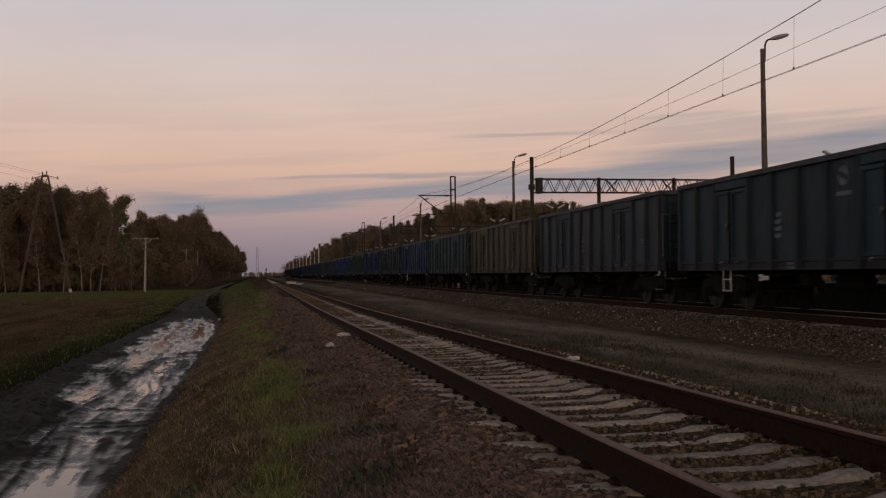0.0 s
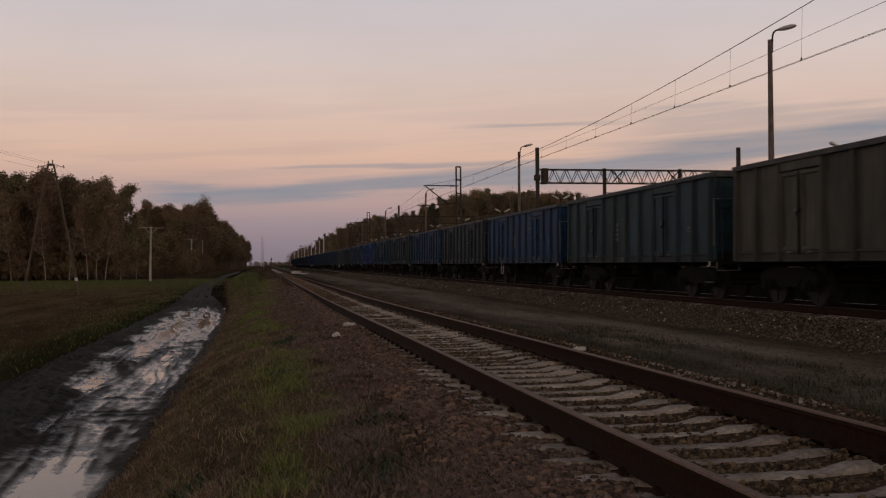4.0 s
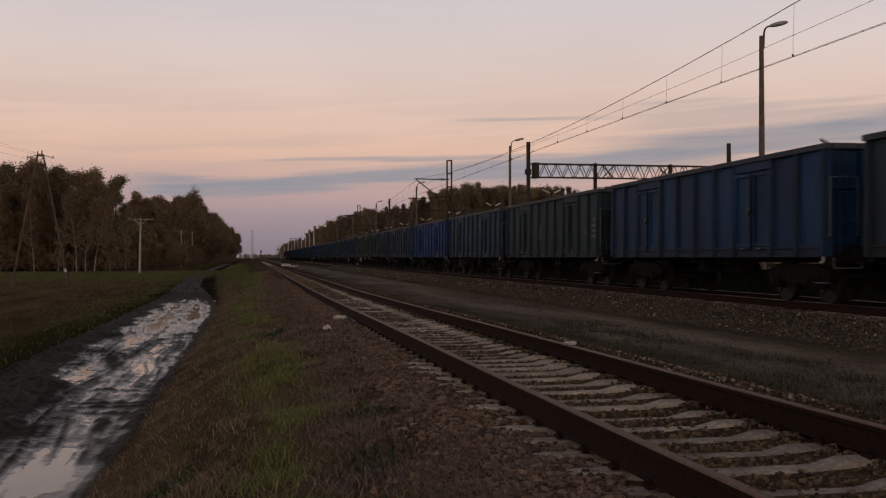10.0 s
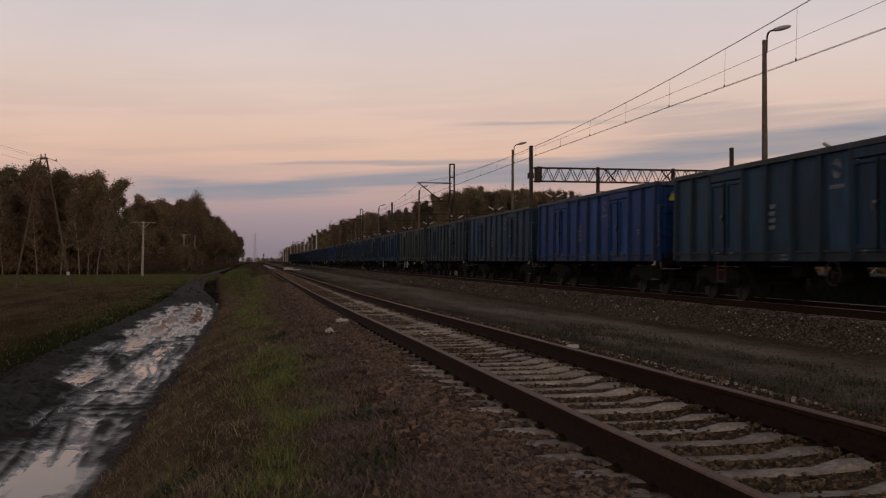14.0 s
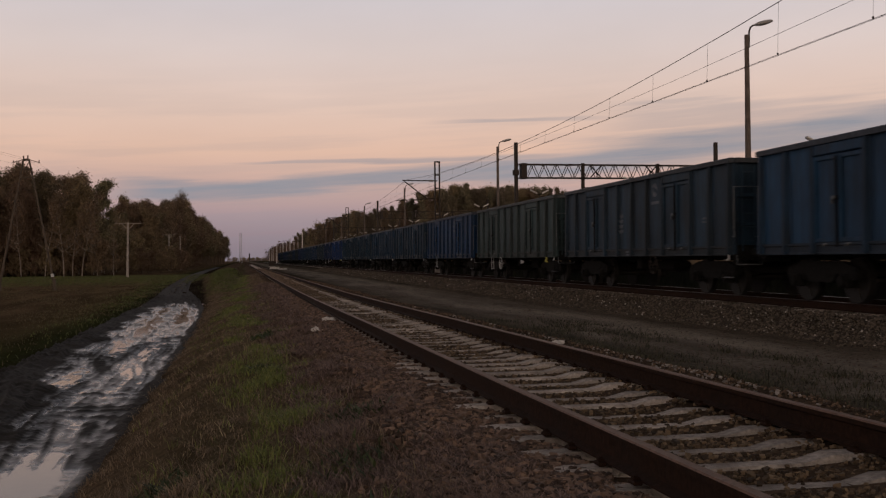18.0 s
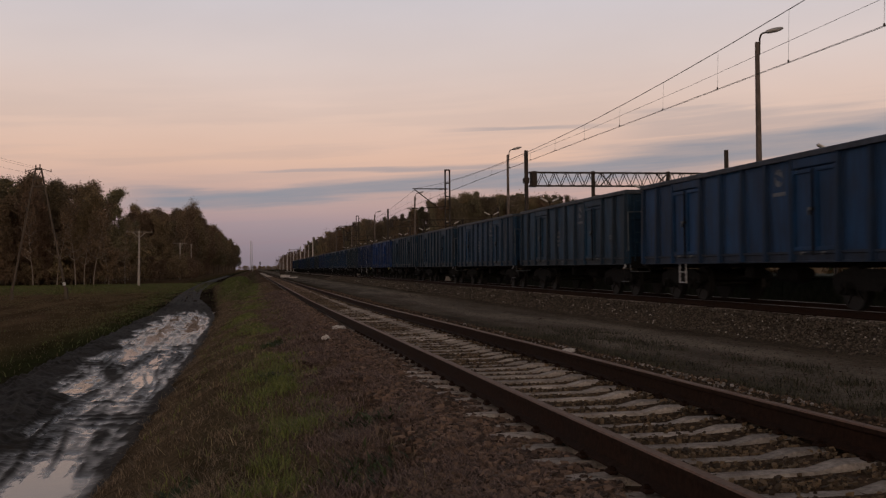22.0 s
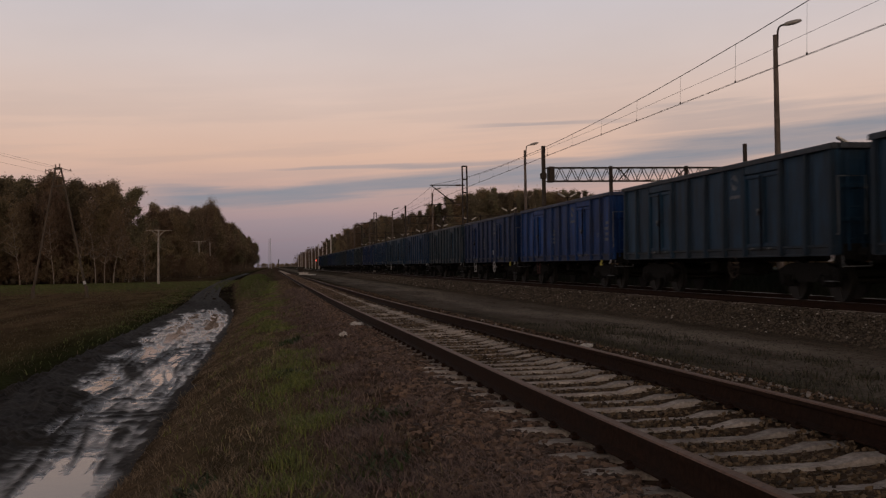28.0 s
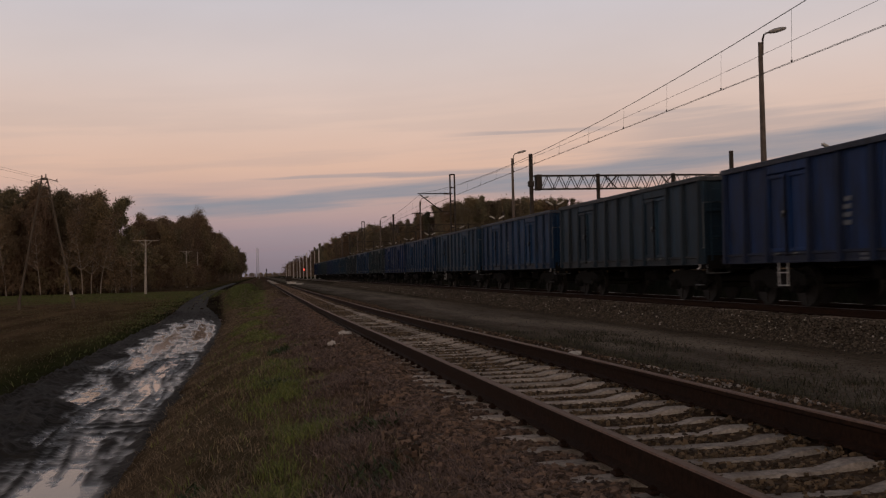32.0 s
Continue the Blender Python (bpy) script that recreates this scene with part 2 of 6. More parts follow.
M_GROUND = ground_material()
# Rust colours: sides darkened for shade, near track's head lightened for sky sheen.
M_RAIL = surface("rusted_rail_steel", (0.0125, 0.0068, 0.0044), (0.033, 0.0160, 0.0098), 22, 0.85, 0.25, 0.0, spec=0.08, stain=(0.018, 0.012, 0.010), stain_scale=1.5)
M_RAIL_TOP = surface("rusty_rail_head_sheen", (0.080, 0.045, 0.029), (0.175, 0.100, 0.066), 30, 0.6, 0.1, 0.0, spec=0.2)
M_RAIL_BRIGHT = surface("worn_bright_rail_head", (0.15, 0.14, 0.135), (0.25, 0.235, 0.225), 30, 0.36, 0.05, 1.0)
M_CONCRETE = surface("weathered_sleeper_concrete", (0.20, 0.176, 0.155), (0.56, 0.49, 0.43), 26, 0.85, 0.9, stain=(0.10, 0.070, 0.052), stain_scale=3.0, stain_amount=0.65, vary=0.28)
M_STONE = island("ballast_stone", (0.033, 0.020, 0.014), (0.160, 0.100, 0.068), 0.85, skew=0.25)
M_STONE_WORN = island("worn_ballast_stone", (0.048, 0.031, 0.023), (0.235, 0.156, 0.114), 0.85, skew=0.2)
M_STONE_GREY = island("grey_ballast_stone", (0.034, 0.027, 0.021), (0.145, 0.116, 0.090), 0.85, skew=0.2)
M_STONE_PALE = island("pale_gravel", (0.13, 0.112, 0.098), (0.44, 0.40, 0.365), 0.8)
M_GREEN = island("green_grass_blade", (0.062, 0.090, 0.020), (0.235, 0.258, 0.072), 0.7)
M_DRY = island("dry_grass_blade", (0.076, 0.057, 0.039), (0.295, 0.222, 0.144), 0.8)
M_FIELD = island("field_grass_blade", (0.050, 0.036, 0.021), (0.120, 0.083, 0.047), 0.8)
M_FIELD_GREEN = island("field_green_blade", (0.056, 0.080, 0.022), (0.145, 0.172, 0.052), 0.8)
M_DARK_WEED = island("dark_low_weed", (0.021, 0.021, 0.013), (0.076, 0.066, 0.042), 0.85)
M_MOSS = island("dark_moss", (0.020, 0.021, 0.013), (0.060, 0.058, 0.036), 0.9)
M_STRAW = island("pale_straw", (0.20, 0.15, 0.095), (0.42, 0.33, 0.21), 0.8)
M_WEED = island("dead_weed_stem", (0.066, 0.048, 0.040), (0.325, 0.240, 0.200), 0.85)
M_MUD = surface("wet_black_mud", (0.009, 0.0082, 0.0073), (0.042, 0.037, 0.032), 3.2, 0.7, 0.6, stain=(0.036, 0.031, 0.026), stain_scale=1.2, spec=0.14)


def wet_low_ground(m, dry, wet):
    """Gloss rises where the surface lies low and stays wet."""
    nt = m.node_tree
    b = nt.nodes["Principled BSDF"]
    g, s = nt.nodes.new("ShaderNodeNewGeometry"), nt.nodes.new("ShaderNodeSeparateXYZ")
    nt.links.new(g.outputs["Position"], s.inputs[0])
    for sock, hi, lo in (("Roughness", 0.72, 0.26), ("Specular IOR Level", 0.06, 0.6)):
        r = nt.nodes.new("ShaderNodeMapRange")
        r.inputs[1].default_value, r.inputs[2].default_value, r.inputs[3].default_value, r.inputs[4].default_value = wet, dry, lo, hi
        nt.links.new(s.outputs[2], r.inputs[0])
        nt.links.new(r.outputs[0], b.inputs[sock])


wet_low_ground(M_MUD, -1.195, -1.232)
M_BARK = surface("dark_bark", (0.045, 0.032, 0.022), (0.110, 0.080, 0.055), 9, 0.9, 0.5, stretch=(1, 1, 0.25))
M_BIRCH = surface("birch_bark", (0.09, 0.078, 0.068), (0.36, 0.315, 0.28), 5, 0.8, 0.3, stretch=(1, 1, 2.5))
M_LEAF = island("autumn_leaf_brown", (0.092, 0.066, 0.043), (0.190, 0.130, 0.080), 0.7)
M_LEAF_RUST = island("rusty_yellow_leaf", (0.110, 0.080, 0.051), (0.225, 0.158, 0.098), 0.7)
M_NEEDLE_PALE = island("dull_spruce_needle", (0.088, 0.074, 0.050), (0.175, 0.142, 0.094), 0.7)
M_LEAF_G = island("late_green_leaf", (0.074, 0.063, 0.040), (0.162, 0.128, 0.074), 0.7)
M_NEEDLE = island("dark_pine_needle", (0.048, 0.047, 0.030), (0.110, 0.098, 0.060), 0.7)


def wagon_paint():
    """Old paint: the part's own colour, faded in upright streaks, rubbed with coal dust and flecked with rust."""
    m = bpy.data.materials.new("weathered_wagon_paint")
    m.use_nodes = True
    nt = m.node_tree
    N, L = nt.nodes.new, nt.links.new
    b = nt.nodes["Principled BSDF"]
    co, info, off = N("ShaderNodeTexCoord"), N("ShaderNodeObjectInfo"), N("ShaderNodeVectorMath")
    off.operation = "MULTIPLY_ADD"
    L(info.outputs["Random"], off.inputs[0])
    off.inputs[1].default_value = (19.0, 31.0, 47.0)
    L(co.outputs["Object"], off.inputs[2])

    def grain(scale, stretch, detail, lo, hi, a, z):
        mp, n, r = N("ShaderNodeMapping"), N("ShaderNodeTexNoise"), N("ShaderNodeMapRange")
        mp.inputs["Scale"].default_value = stretch
        L(off.outputs[0], mp.inputs[0])
        n.inputs["Scale"].default_value, n.inputs["Detail"].default_value, n.inputs["Roughness"].default_value = scale, detail, 0.62
        L(mp.outputs[0], n.inputs["Vector"])
        r.inputs[1].default_value, r.inputs[2].default_value, r.inputs[3].default_value, r.inputs[4].default_value = lo, hi, a, z
        L(n.outputs["Fac"], r.inputs[0])
        return r.outputs[0]

    streaks = grain(9.0, (1, 1, 0.07), 4, 0.32, 0.70, 0.55, 1.50)
    patches = grain(1.3, (1, 1, 0.8), 5, 0.30, 0.70, 0.72, 1.25)
    mul = N("ShaderNodeMath")
    mul.operation = "MULTIPLY"
    L(streaks, mul.inputs[0])
    L(patches, mul.inputs[1])
    hs = N("ShaderNodeHueSaturation")
    L(info.outputs["Color"], hs.inputs["Color"])
    L(mul.outputs[0], hs.inputs["Value"])
    col = hs.outputs[0]
    for fac, paint in ((grain(1.7, (1, 1, 0.45), 6, 0.52, 0.72, 0.0, 0.55), (0.012, 0.0135, 0.0135)), (grain(7.0, (1, 1, 0.35), 6, 0.66, 0.76, 0.0, 0.5), (0.040, 0.029, 0.023))):
        mx = N("ShaderNodeMix")
        mx.data_type = "RGBA"
        L(fac, mx.inputs[0])
        L(col, mx.inputs[6])
        mx.inputs[7].default_value = (*paint, 1)
        col = mx.outputs[2]
    L(col, b.inputs["Base Color"])
    b.inputs["Roughness"].default_value, b.inputs["Specular IOR Level"].default_value = 0.62, 0.2
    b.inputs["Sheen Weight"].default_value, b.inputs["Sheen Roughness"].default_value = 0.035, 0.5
    bp = N("ShaderNodeBump")
    bp.inputs["Strength"].default_value, bp.inputs["Distance"].default_value = 0.35, 0.01
    L(patches, bp.inputs["Height"])
    L(bp.outputs[0], b.inputs["Normal"])
    return m


M_PAINT = wagon_paint()
# Underframe and wheel colours are near black throughout.
M_UNDER = surface("near_black_underframe_iron", (0.0062, 0.0062, 0.0062), (0.0165, 0.0162, 0.0158), 12, 0.95, 0.3, spec=0.1)
M_WHEEL = surface("near_black_wheel_steel", (0.005, 0.0046, 0.0043), (0.012, 0.011, 0.010), 10, 0.7, 0.2, 0.2)
M_WHITE = surface("scuffed_white_paint", (0.31, 0.32, 0.33), (0.56, 0.57, 0.59), 9, 0.7, 0.1)
M_LETTER = surface("faded_white_lettering", (0.030, 0.037, 0.048), (0.185, 0.205, 0.240), 9, 0.7, 0.05)
M_GRAB = surface("chipped_white_grab_rail", (0.060, 0.066, 0.073), (0.170, 0.182, 0.198), 9, 0.7, 0.1)
M_NETTLE = island("dark_green_weed_leaf", (0.018, 0.028, 0.010), (0.055, 0.075, 0.026), 0.7)
M_RED = surface("dull_red_paint", (0.040, 0.010, 0.008), (0.085, 0.019, 0.014), 9, 0.7, 0.1)
M_YELLOW = surface("faded_yellow_enamel", (0.30, 0.28, 0.05), (0.52, 0.48, 0.10), 12, 0.6, 0.05)
M_MAST = surface("dark_mast_steel", (0.018, 0.014, 0.012), (0.045, 0.034, 0.028), 6, 0.75, 0.2, 0.2)
M_POLE = surface("pale_pole_concrete", (0.22, 0.20, 0.18), (0.40, 0.365, 0.335), 5, 0.85, 0.2, stain=(0.13, 0.11, 0.10), stain_scale=0.8)
M_POLE_DARK = surface("stained_lamp_pole_concrete", (0.070, 0.057, 0.050), (0.145, 0.118, 0.104), 5, 0.85, 0.2)
# Platform colour: dark grey-green standing for the dim gaps under the wagons.
M_GAP_SHADE = surface("shaded_gap_concrete", (0.020, 0.024, 0.017), (0.048, 0.053, 0.038), 4, 0.95, 0.3, spec=0.05)
M_WOOD = surface("tarred_pole_timber", (0.040, 0.031, 0.024), (0.105, 0.084, 0.066), 6, 0.9, 0.3, stretch=(1, 1, 0.2))
M_LAMP = surface("grey_lamp_casing", (0.26, 0.25, 0.25), (0.38, 0.37, 0.37), 8, 0.5, 0.05)
M_LAMP_WHITE = surface("white_lamp_casing", (0.42, 0.41, 0.40), (0.60, 0.58, 0.56), 8, 0.5, 0.05)
M_WIRE = surface("tarnished_copper_wire", (0.020, 0.016, 0.014), (0.040, 0.032, 0.028), 8, 0.6, 0.0, 0.4)
M_PORCELAIN = surface("brown_porcelain", (0.05, 0.03, 0.02), (0.10, 0.06, 0.04), 8, 0.3, 0.0)
M_SLAB = surface("pale_concrete_slab", (0.40, 0.38, 0.36), (0.62, 0.59, 0.56), 6, 0.8, 0.2)


def water_material():
    m = bpy.data.materials.new("puddle_water")
    m.use_nodes = True
    nt = m.node_tree
    b = nt.nodes["Principled BSDF"]
    b.inputs["Base Color"].default_value = (0.088, 0.056, 0.038, 1)
    b.inputs["Roughness"].default_value = 0.09
    b.inputs["IOR"].default_value = 1.33
    n = nt.nodes.new("ShaderNodeTexNoise")
    n.inputs["Scale"].default_value, n.inputs["Detail"].default_value = 7.0, 5
    g = nt.nodes.new("ShaderNodeNewGeometry")
    nt.links.new(g.outputs["Position"], n.inputs["Vector"])
    bp = nt.nodes.new("ShaderNodeBump")
    bp.inputs["Strength"].default_value, bp.inputs["Distance"].default_value = 0.05, 0.02
    nt.links.new(n.outputs["Fac"], bp.inputs["Height"])
    nt.links.new(bp.outputs[0], b.inputs["Normal"])
    return m


M_WATER = water_material()


def glow_material(name, colour, strength):
    m = bpy.data.materials.new(name)
    m.use_nodes = True
    b = m.node_tree.nodes["Principled BSDF"]
    b.inputs["Base Color"].default_value = (*colour, 1)
    b.inputs["Emission Color"].default_value = (*colour, 1)
    b.inputs["Emission Strength"].default_value = strength
    return m


M_RED_GLOW = glow_material("lit_red_signal_lens", (1.0, 0.08, 0.05), 5.0)


# ---- mesh helpers ----
def mesh_of(name, bm, material):
    me = bpy.data.meshes.new(name)
    bm.to_mesh(me)
    bm.free()
    for mm in (material if isinstance(material, (list, tuple)) else [material]):
        me.materials.append(mm)
    return me


def part(name, bm, material, parent, label="", m=None):
    ob = new(name, mesh_of(name, bm, material) if isinstance(bm, bmesh.types.BMesh) else bm)
    ob.parent = parent
    if m is not None:
        ob.matrix_basis = m
    if label:
        ob["label"] = label
    return ob


def thing(name, label, category, group="", kind="", m=None):
    ob = new(name)
    ob.empty_display_size = 0.2
    if m is not None:
        ob.matrix_basis = m
    return tagged(ob, label, category, group, kind)


def box(bm, cx, cy, cz, sx, sy, sz, bevel=0.0, m=None):
    """A box by centre and size; bevelled edges where asked."""
    r = bmesh.ops.create_cube(bm, size=1.0, matrix=(m or Matrix()) @ Matrix.Translation((cx, cy, cz)) @ Matrix.Diagonal((sx, sy, sz, 1)))
    if bevel:
        vs = set(r["verts"])
        es = [e for e in bm.edges if e.verts[0] in vs and e.verts[1] in vs]
        bmesh.ops.bevel(bm, geom=es, offset=bevel, segments=1, affect="EDGES", profile=0.5)
    return bm


def rod(bm, a, b, r, r2=None, n=8, caps=True):
    """A round bar from a to b."""
    a, b = Vector(a), Vector(b)
    d = b - a
    q = Vector((0, 0, 1)).rotation_difference(d.normalized()).to_matrix().to_4x4()
    bmesh.ops.create_cone(bm, cap_ends=caps, segments=n, radius1=r, radius2=r if r2 is None else r2, depth=d.length,
                          matrix=Matrix.Translation((a + b) / 2) @ q)
    return bm


def bar(bm, a, b, w, h=None):
    """A square bar from a to b."""
    a, b = Vector(a), Vector(b)
    d = b - a
    q = d.to_track_quat("Y", "Z").to_matrix().to_4x4()
    bmesh.ops.create_cube(bm, size=1.0, matrix=Matrix.Translation((a + b) / 2) @ q @ Matrix.Diagonal((w, d.length, h or w, 1)))
    return bm


def B():
    return bmesh.new()


def raw_mesh(name, verts, faces, material):
    """A mesh straight from arrays: verts (n,3), faces (k,3) or (k,4)."""
    me = bpy.data.meshes.new(name)
    me.from_pydata(np.asarray(verts).tolist(), [], np.asarray(faces).tolist())
    me.materials.append(material)
    me.update()
    return me


rng = np.random.default_rng(7)


# ---- ground: one sheet, from the bank by the camera to the horizon ----
PROFILE_X = np.array([-3000, -60, -12, -6.2, -5.05, -4.75, -1.75, -1.55, -0.35, 0.45, 1.15, 1.50, 2.10, 3.30, 3.44, 3.56, 4.05, 4.7, 5.1, 5.7, 9.4, 10.1, 11.35, 14.6, 15.4, 19, 60, 3000.0])
PROFILE_Z = np.array([-1.2, -1.2, -1.2, -1.18, -1.22, -1.40, -1.40, -1.18, -0.52, -0.39, -0.228, -0.204, -0.247, -0.245, -0.185, -0.20, -0.215, -0.235, -0.34, -0.44, -0.54, -0.57, -0.19, -0.19, -0.42, -0.40, -0.5, -0.5])


def road_shift(y):
    """How far the mud track has bent away from the railway at y."""
    return np.interp(y, [0, 30, 42, 58, 75, 105, 140, 200, 320, 600], [0.0, 0.0, -0.12, -0.5, -1.5, -2.6, -3.4, -4.2, -4.6, -4.6])


def track_z(y):
    """The near track sinks gently as it runs away from the camera."""
    return np.interp(y, [0, 4, 6, 8, 10, 12.5, 15, 17, 20, 27, 36, 65, 160, 420], [0.10, 0.062, 0.044, 0.030, 0.020, 0.006, -0.010, -0.022, -0.046, -0.094, -0.140, -0.190, -0.30, -0.45])


def ground_z(x, y):
    x, y = np.asarray(x, float), np.asarray(y, float)
    s = road_shift(y)
    # the road's dip moves with its bend, the railway's bank stays where it is
    xr = np.where(x < -0.6, x - s * np.clip((-0.6 - x) / 1.0, 0, 1), x)
    z = np.interp(xr, PROFILE_X, PROFILE_Z) + track_z(y) * np.interp(x, [-1.8, -0.4, 5.0, 9.0], [0, 1, 1, 0]) + np.interp(y, [0, 12, 20, 30, 80], [0, 0, 0.03, 0.065, 0.08]) * np.interp(x, [0.6, 1.1, 1.8, 1.95], [0, 1, 1, 0])
    z = z + np.interp(y, [30, 60], [0, 0.018]) * ((x > 2.05) & (x < 3.55))
    z = z + np.interp(y, [56, 70], [0, 0.25]) * ((xr > -4.9) & (xr < -1.6))
    lump = 0.035 * np.sin(x * 2.3 + 0.7 * np.sin(y * 0.9)) * np.sin(y * 1.7 + 1.3 * np.sin(x * 1.1)) + 0.03 * np.sin(x * 5.1 + y * 0.6) * np.sin(y * 3.9 - x * 1.7)
    soft = ((x < 1.35) | ((x > 5.0) & (x < 10.4))) * np.where((x > -1.5) & (x < 1.1), 1.0, 0.6)
    return z + lump * soft


def make_ground():
    xs = np.unique(np.concatenate([np.array([-3000, -1500, -700, -300, -150, -80, -50]), np.arange(-40, -12, 2.0), np.arange(-12, -5, 0.5), np.arange(-5, 1.6, 0.12),
                                   np.arange(1.6, 11.8, 0.25), np.arange(12, 20, 0.8), np.array([25, 40, 60, 100, 200, 500, 1200, 3000])]))
    ys = np.concatenate([np.array([-4600, -2000, -900, -400, -200, -100, -60, -40, -25, -16, -10, -6, -3]), np.arange(0, 24, 0.2), np.arange(24, 60, 0.6), np.arange(60, 160, 2.0), np.arange(160, 400, 8.0), np.array([420, 500, 650, 900, 1400, 2200, 3400, 4600])])
    X, Y = np.meshgrid(xs, ys)
    Z = ground_z(X, Y)
    nx, ny = len(xs), len(ys)
    v = np.stack([X, Y, Z], -1).reshape(-1, 3)
    i = np.arange(nx * ny).reshape(ny, nx)
    f = np.stack([i[:-1, :-1], i[:-1, 1:], i[1:, 1:], i[1:, :-1]], -1).reshape(-1, 4)
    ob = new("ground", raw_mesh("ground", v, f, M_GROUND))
    for p in ob.data.polygons:
        p.use_smooth = True
    return tagged(ob, "brown soil and rough grass beside the railway", "ground", kind="structure")


make_ground()


def mud_height(x, y):
    """Ruts, clods and smears of the wet track, in metres; x from the track's middle. The side by the bank lies lower and stays wet."""
    rut = -0.022 * np.exp(-((x - 1.25) / 0.22) ** 2) - 0.016 * np.exp(-((x - 0.25) / 0.26) ** 2) - 0.02 * np.exp(-((x + 1.25) / 0.2) ** 2)
    n = np.zeros_like(x)
    for k in range(x.size):
        a, b = float(x.flat[k]), float(y.flat[k])
        w = 0.5 * noise.noise((a * 0.7, b * 0.25, 7.7))
        rut_1 = 1 - 2 * abs(noise.noise((a * 2.4 + 1.6 * w + 0.10 * b, b * 0.16, 5.0)))
        rut_2 = 1 - 2 * abs(noise.noise((a * 6.0 + 2.4 * w + 0.12 * b, b * 0.42, 8.0)))
        cross = 1 - 2 * abs(noise.noise((a * 0.8 + w, b * 1.9 + 0.7 * a, 6.2)))
        fine = noise.fractal((a * 5.0 + w, b * 3.4 + a, 4.4), 0.5, 2.2, 3)
        flat = noise.fractal((a * 1.5 + w, b * 0.45, 3.1), 0.6, 2.2, 3)
        where = max(0.0, min(1.0, 0.5 + 1.6 * noise.noise((a * 0.8, b * 0.15, 2.0))))
        tread = max(0.0, min(1.0, 3.0 * noise.noise((a * 1.3, b * 0.17, 9.0)))) * math.sin(b * 36.0 + 5.0 * a + 4.0 * w)
        n.flat[k] = 0.040 * max(0.0, rut_1 - 0.40) + 0.040 * max(0.0, rut_2 - 0.45) + 0.050 * where * max(0.0, cross - 0.45) + 0.040 * max(0.0, flat - 0.06) + 0.015 * fine + 0.012 * tread - 0.009
    # two broad smooth pools by the bank
    basin = (np.exp(-((y - 11.0) / 0.75) ** 4) + np.exp(-((y - 9.0) / 0.8) ** 4)) * np.exp(-((x - 1.42) / 0.42) ** 4)
    n = n * (1 - 0.6 * basin) - 0.022 * basin
    wet_edge = np.interp(y, [0, 16, 23, 52], [0.22, 0.30, -0.72, -0.75]) + 0.16 * np.sin(y * 1.1) + 0.10 * np.sin(y * 2.7 + 1)
    dry = np.clip((wet_edge + 0.1 - x) / 0.4, 0, 1) + np.clip((y - 50) / 6, 0, 1)
    n = n * (1 + 0.9 * np.clip(dry, 0, 1))
    return rut + n + 0.100 * np.clip((wet_edge + 0.25 - x) / 0.55, 0, 1) + 0.012 + 0.06 * np.clip((x - 1.74) / 0.2, 0, 1) + 0.10 * np.clip((y - 52) / 8, 0, 1) - 0.02 * np.clip((y - 20) / 20, 0, 1)


def make_mud():
    us = np.arange(-1.52, 2.2, 0.035)
    ys = np.concatenate([np.arange(8, 32, 0.045), np.arange(32, 64, 0.12), np.arange(64, 120, 0.5), np.arange(120, 340, 2.0)])
    U, Y = np.meshgrid(us, ys)
    centre = -3.45 + road_shift(Y)
    wide = np.interp(Y, [0, 14, 45, 60, 75, 107, 340], [0.98, 0.98, 0.95, 0.66, 0.50, 0.42, 0.4])
    Z = -1.245 + mud_height(U, Y)
    edge = np.clip((-U - 1.34) / 0.18, 0, 1)
    Z = Z - 0.26 * edge
    v = np.stack([centre + U * wide, Y, Z], -1).reshape(-1, 3)
    ny, nx = U.shape
    i = np.arange(nx * ny).reshape(ny, nx)
    f = np.stack([i[:-1, :-1], i[:-1, 1:], i[1:, 1:], i[1:, :-1]], -1).reshape(-1, 4)
    ob = new("road", raw_mesh("road", v, f, M_MUD))
    for p in ob.data.polygons:
        p.use_smooth = True
    tagged(ob, "rutted black mud track soaked after rain", "mud track", kind="structure")
    # standing water fills the ruts to one level
    yw = np.arange(7.5, 56, 1.5)
    c = -3.45 + road_shift(yw)
    vw = np.concatenate([np.stack([c - 1.3, yw, np.full_like(yw, -1.243)], -1), np.stack([c + 1.98, yw, np.full_like(yw, -1.243)], -1)])
    k = len(yw)
    fw = [(a, k + a, k + a + 1, a + 1) for a in range(k - 1)]
    tagged(new("puddle", raw_mesh("puddle", vw, fw, M_WATER)), "shallow rain water standing in the ruts of the mud track", "puddle", kind="structure")


make_mud()


# ---- tracks ----
SLEEPER_STEP, SLEEPER_PHASE = 0.51, 5.36
RAIL_SECTION = [(-0.0625, -0.149), (0.0625, -0.149), (0.0625, -0.139), (0.010, -0.122), (0.008, -0.042), (0.0335, -0.032), (0.0335, -0.008), (0.026, 0.0),
                (-0.026, 0.0), (-0.0335, -0.008), (-0.0335, -0.032), (-0.008, -0.042), (-0.010, -0.122), (-0.0625, -0.139)]


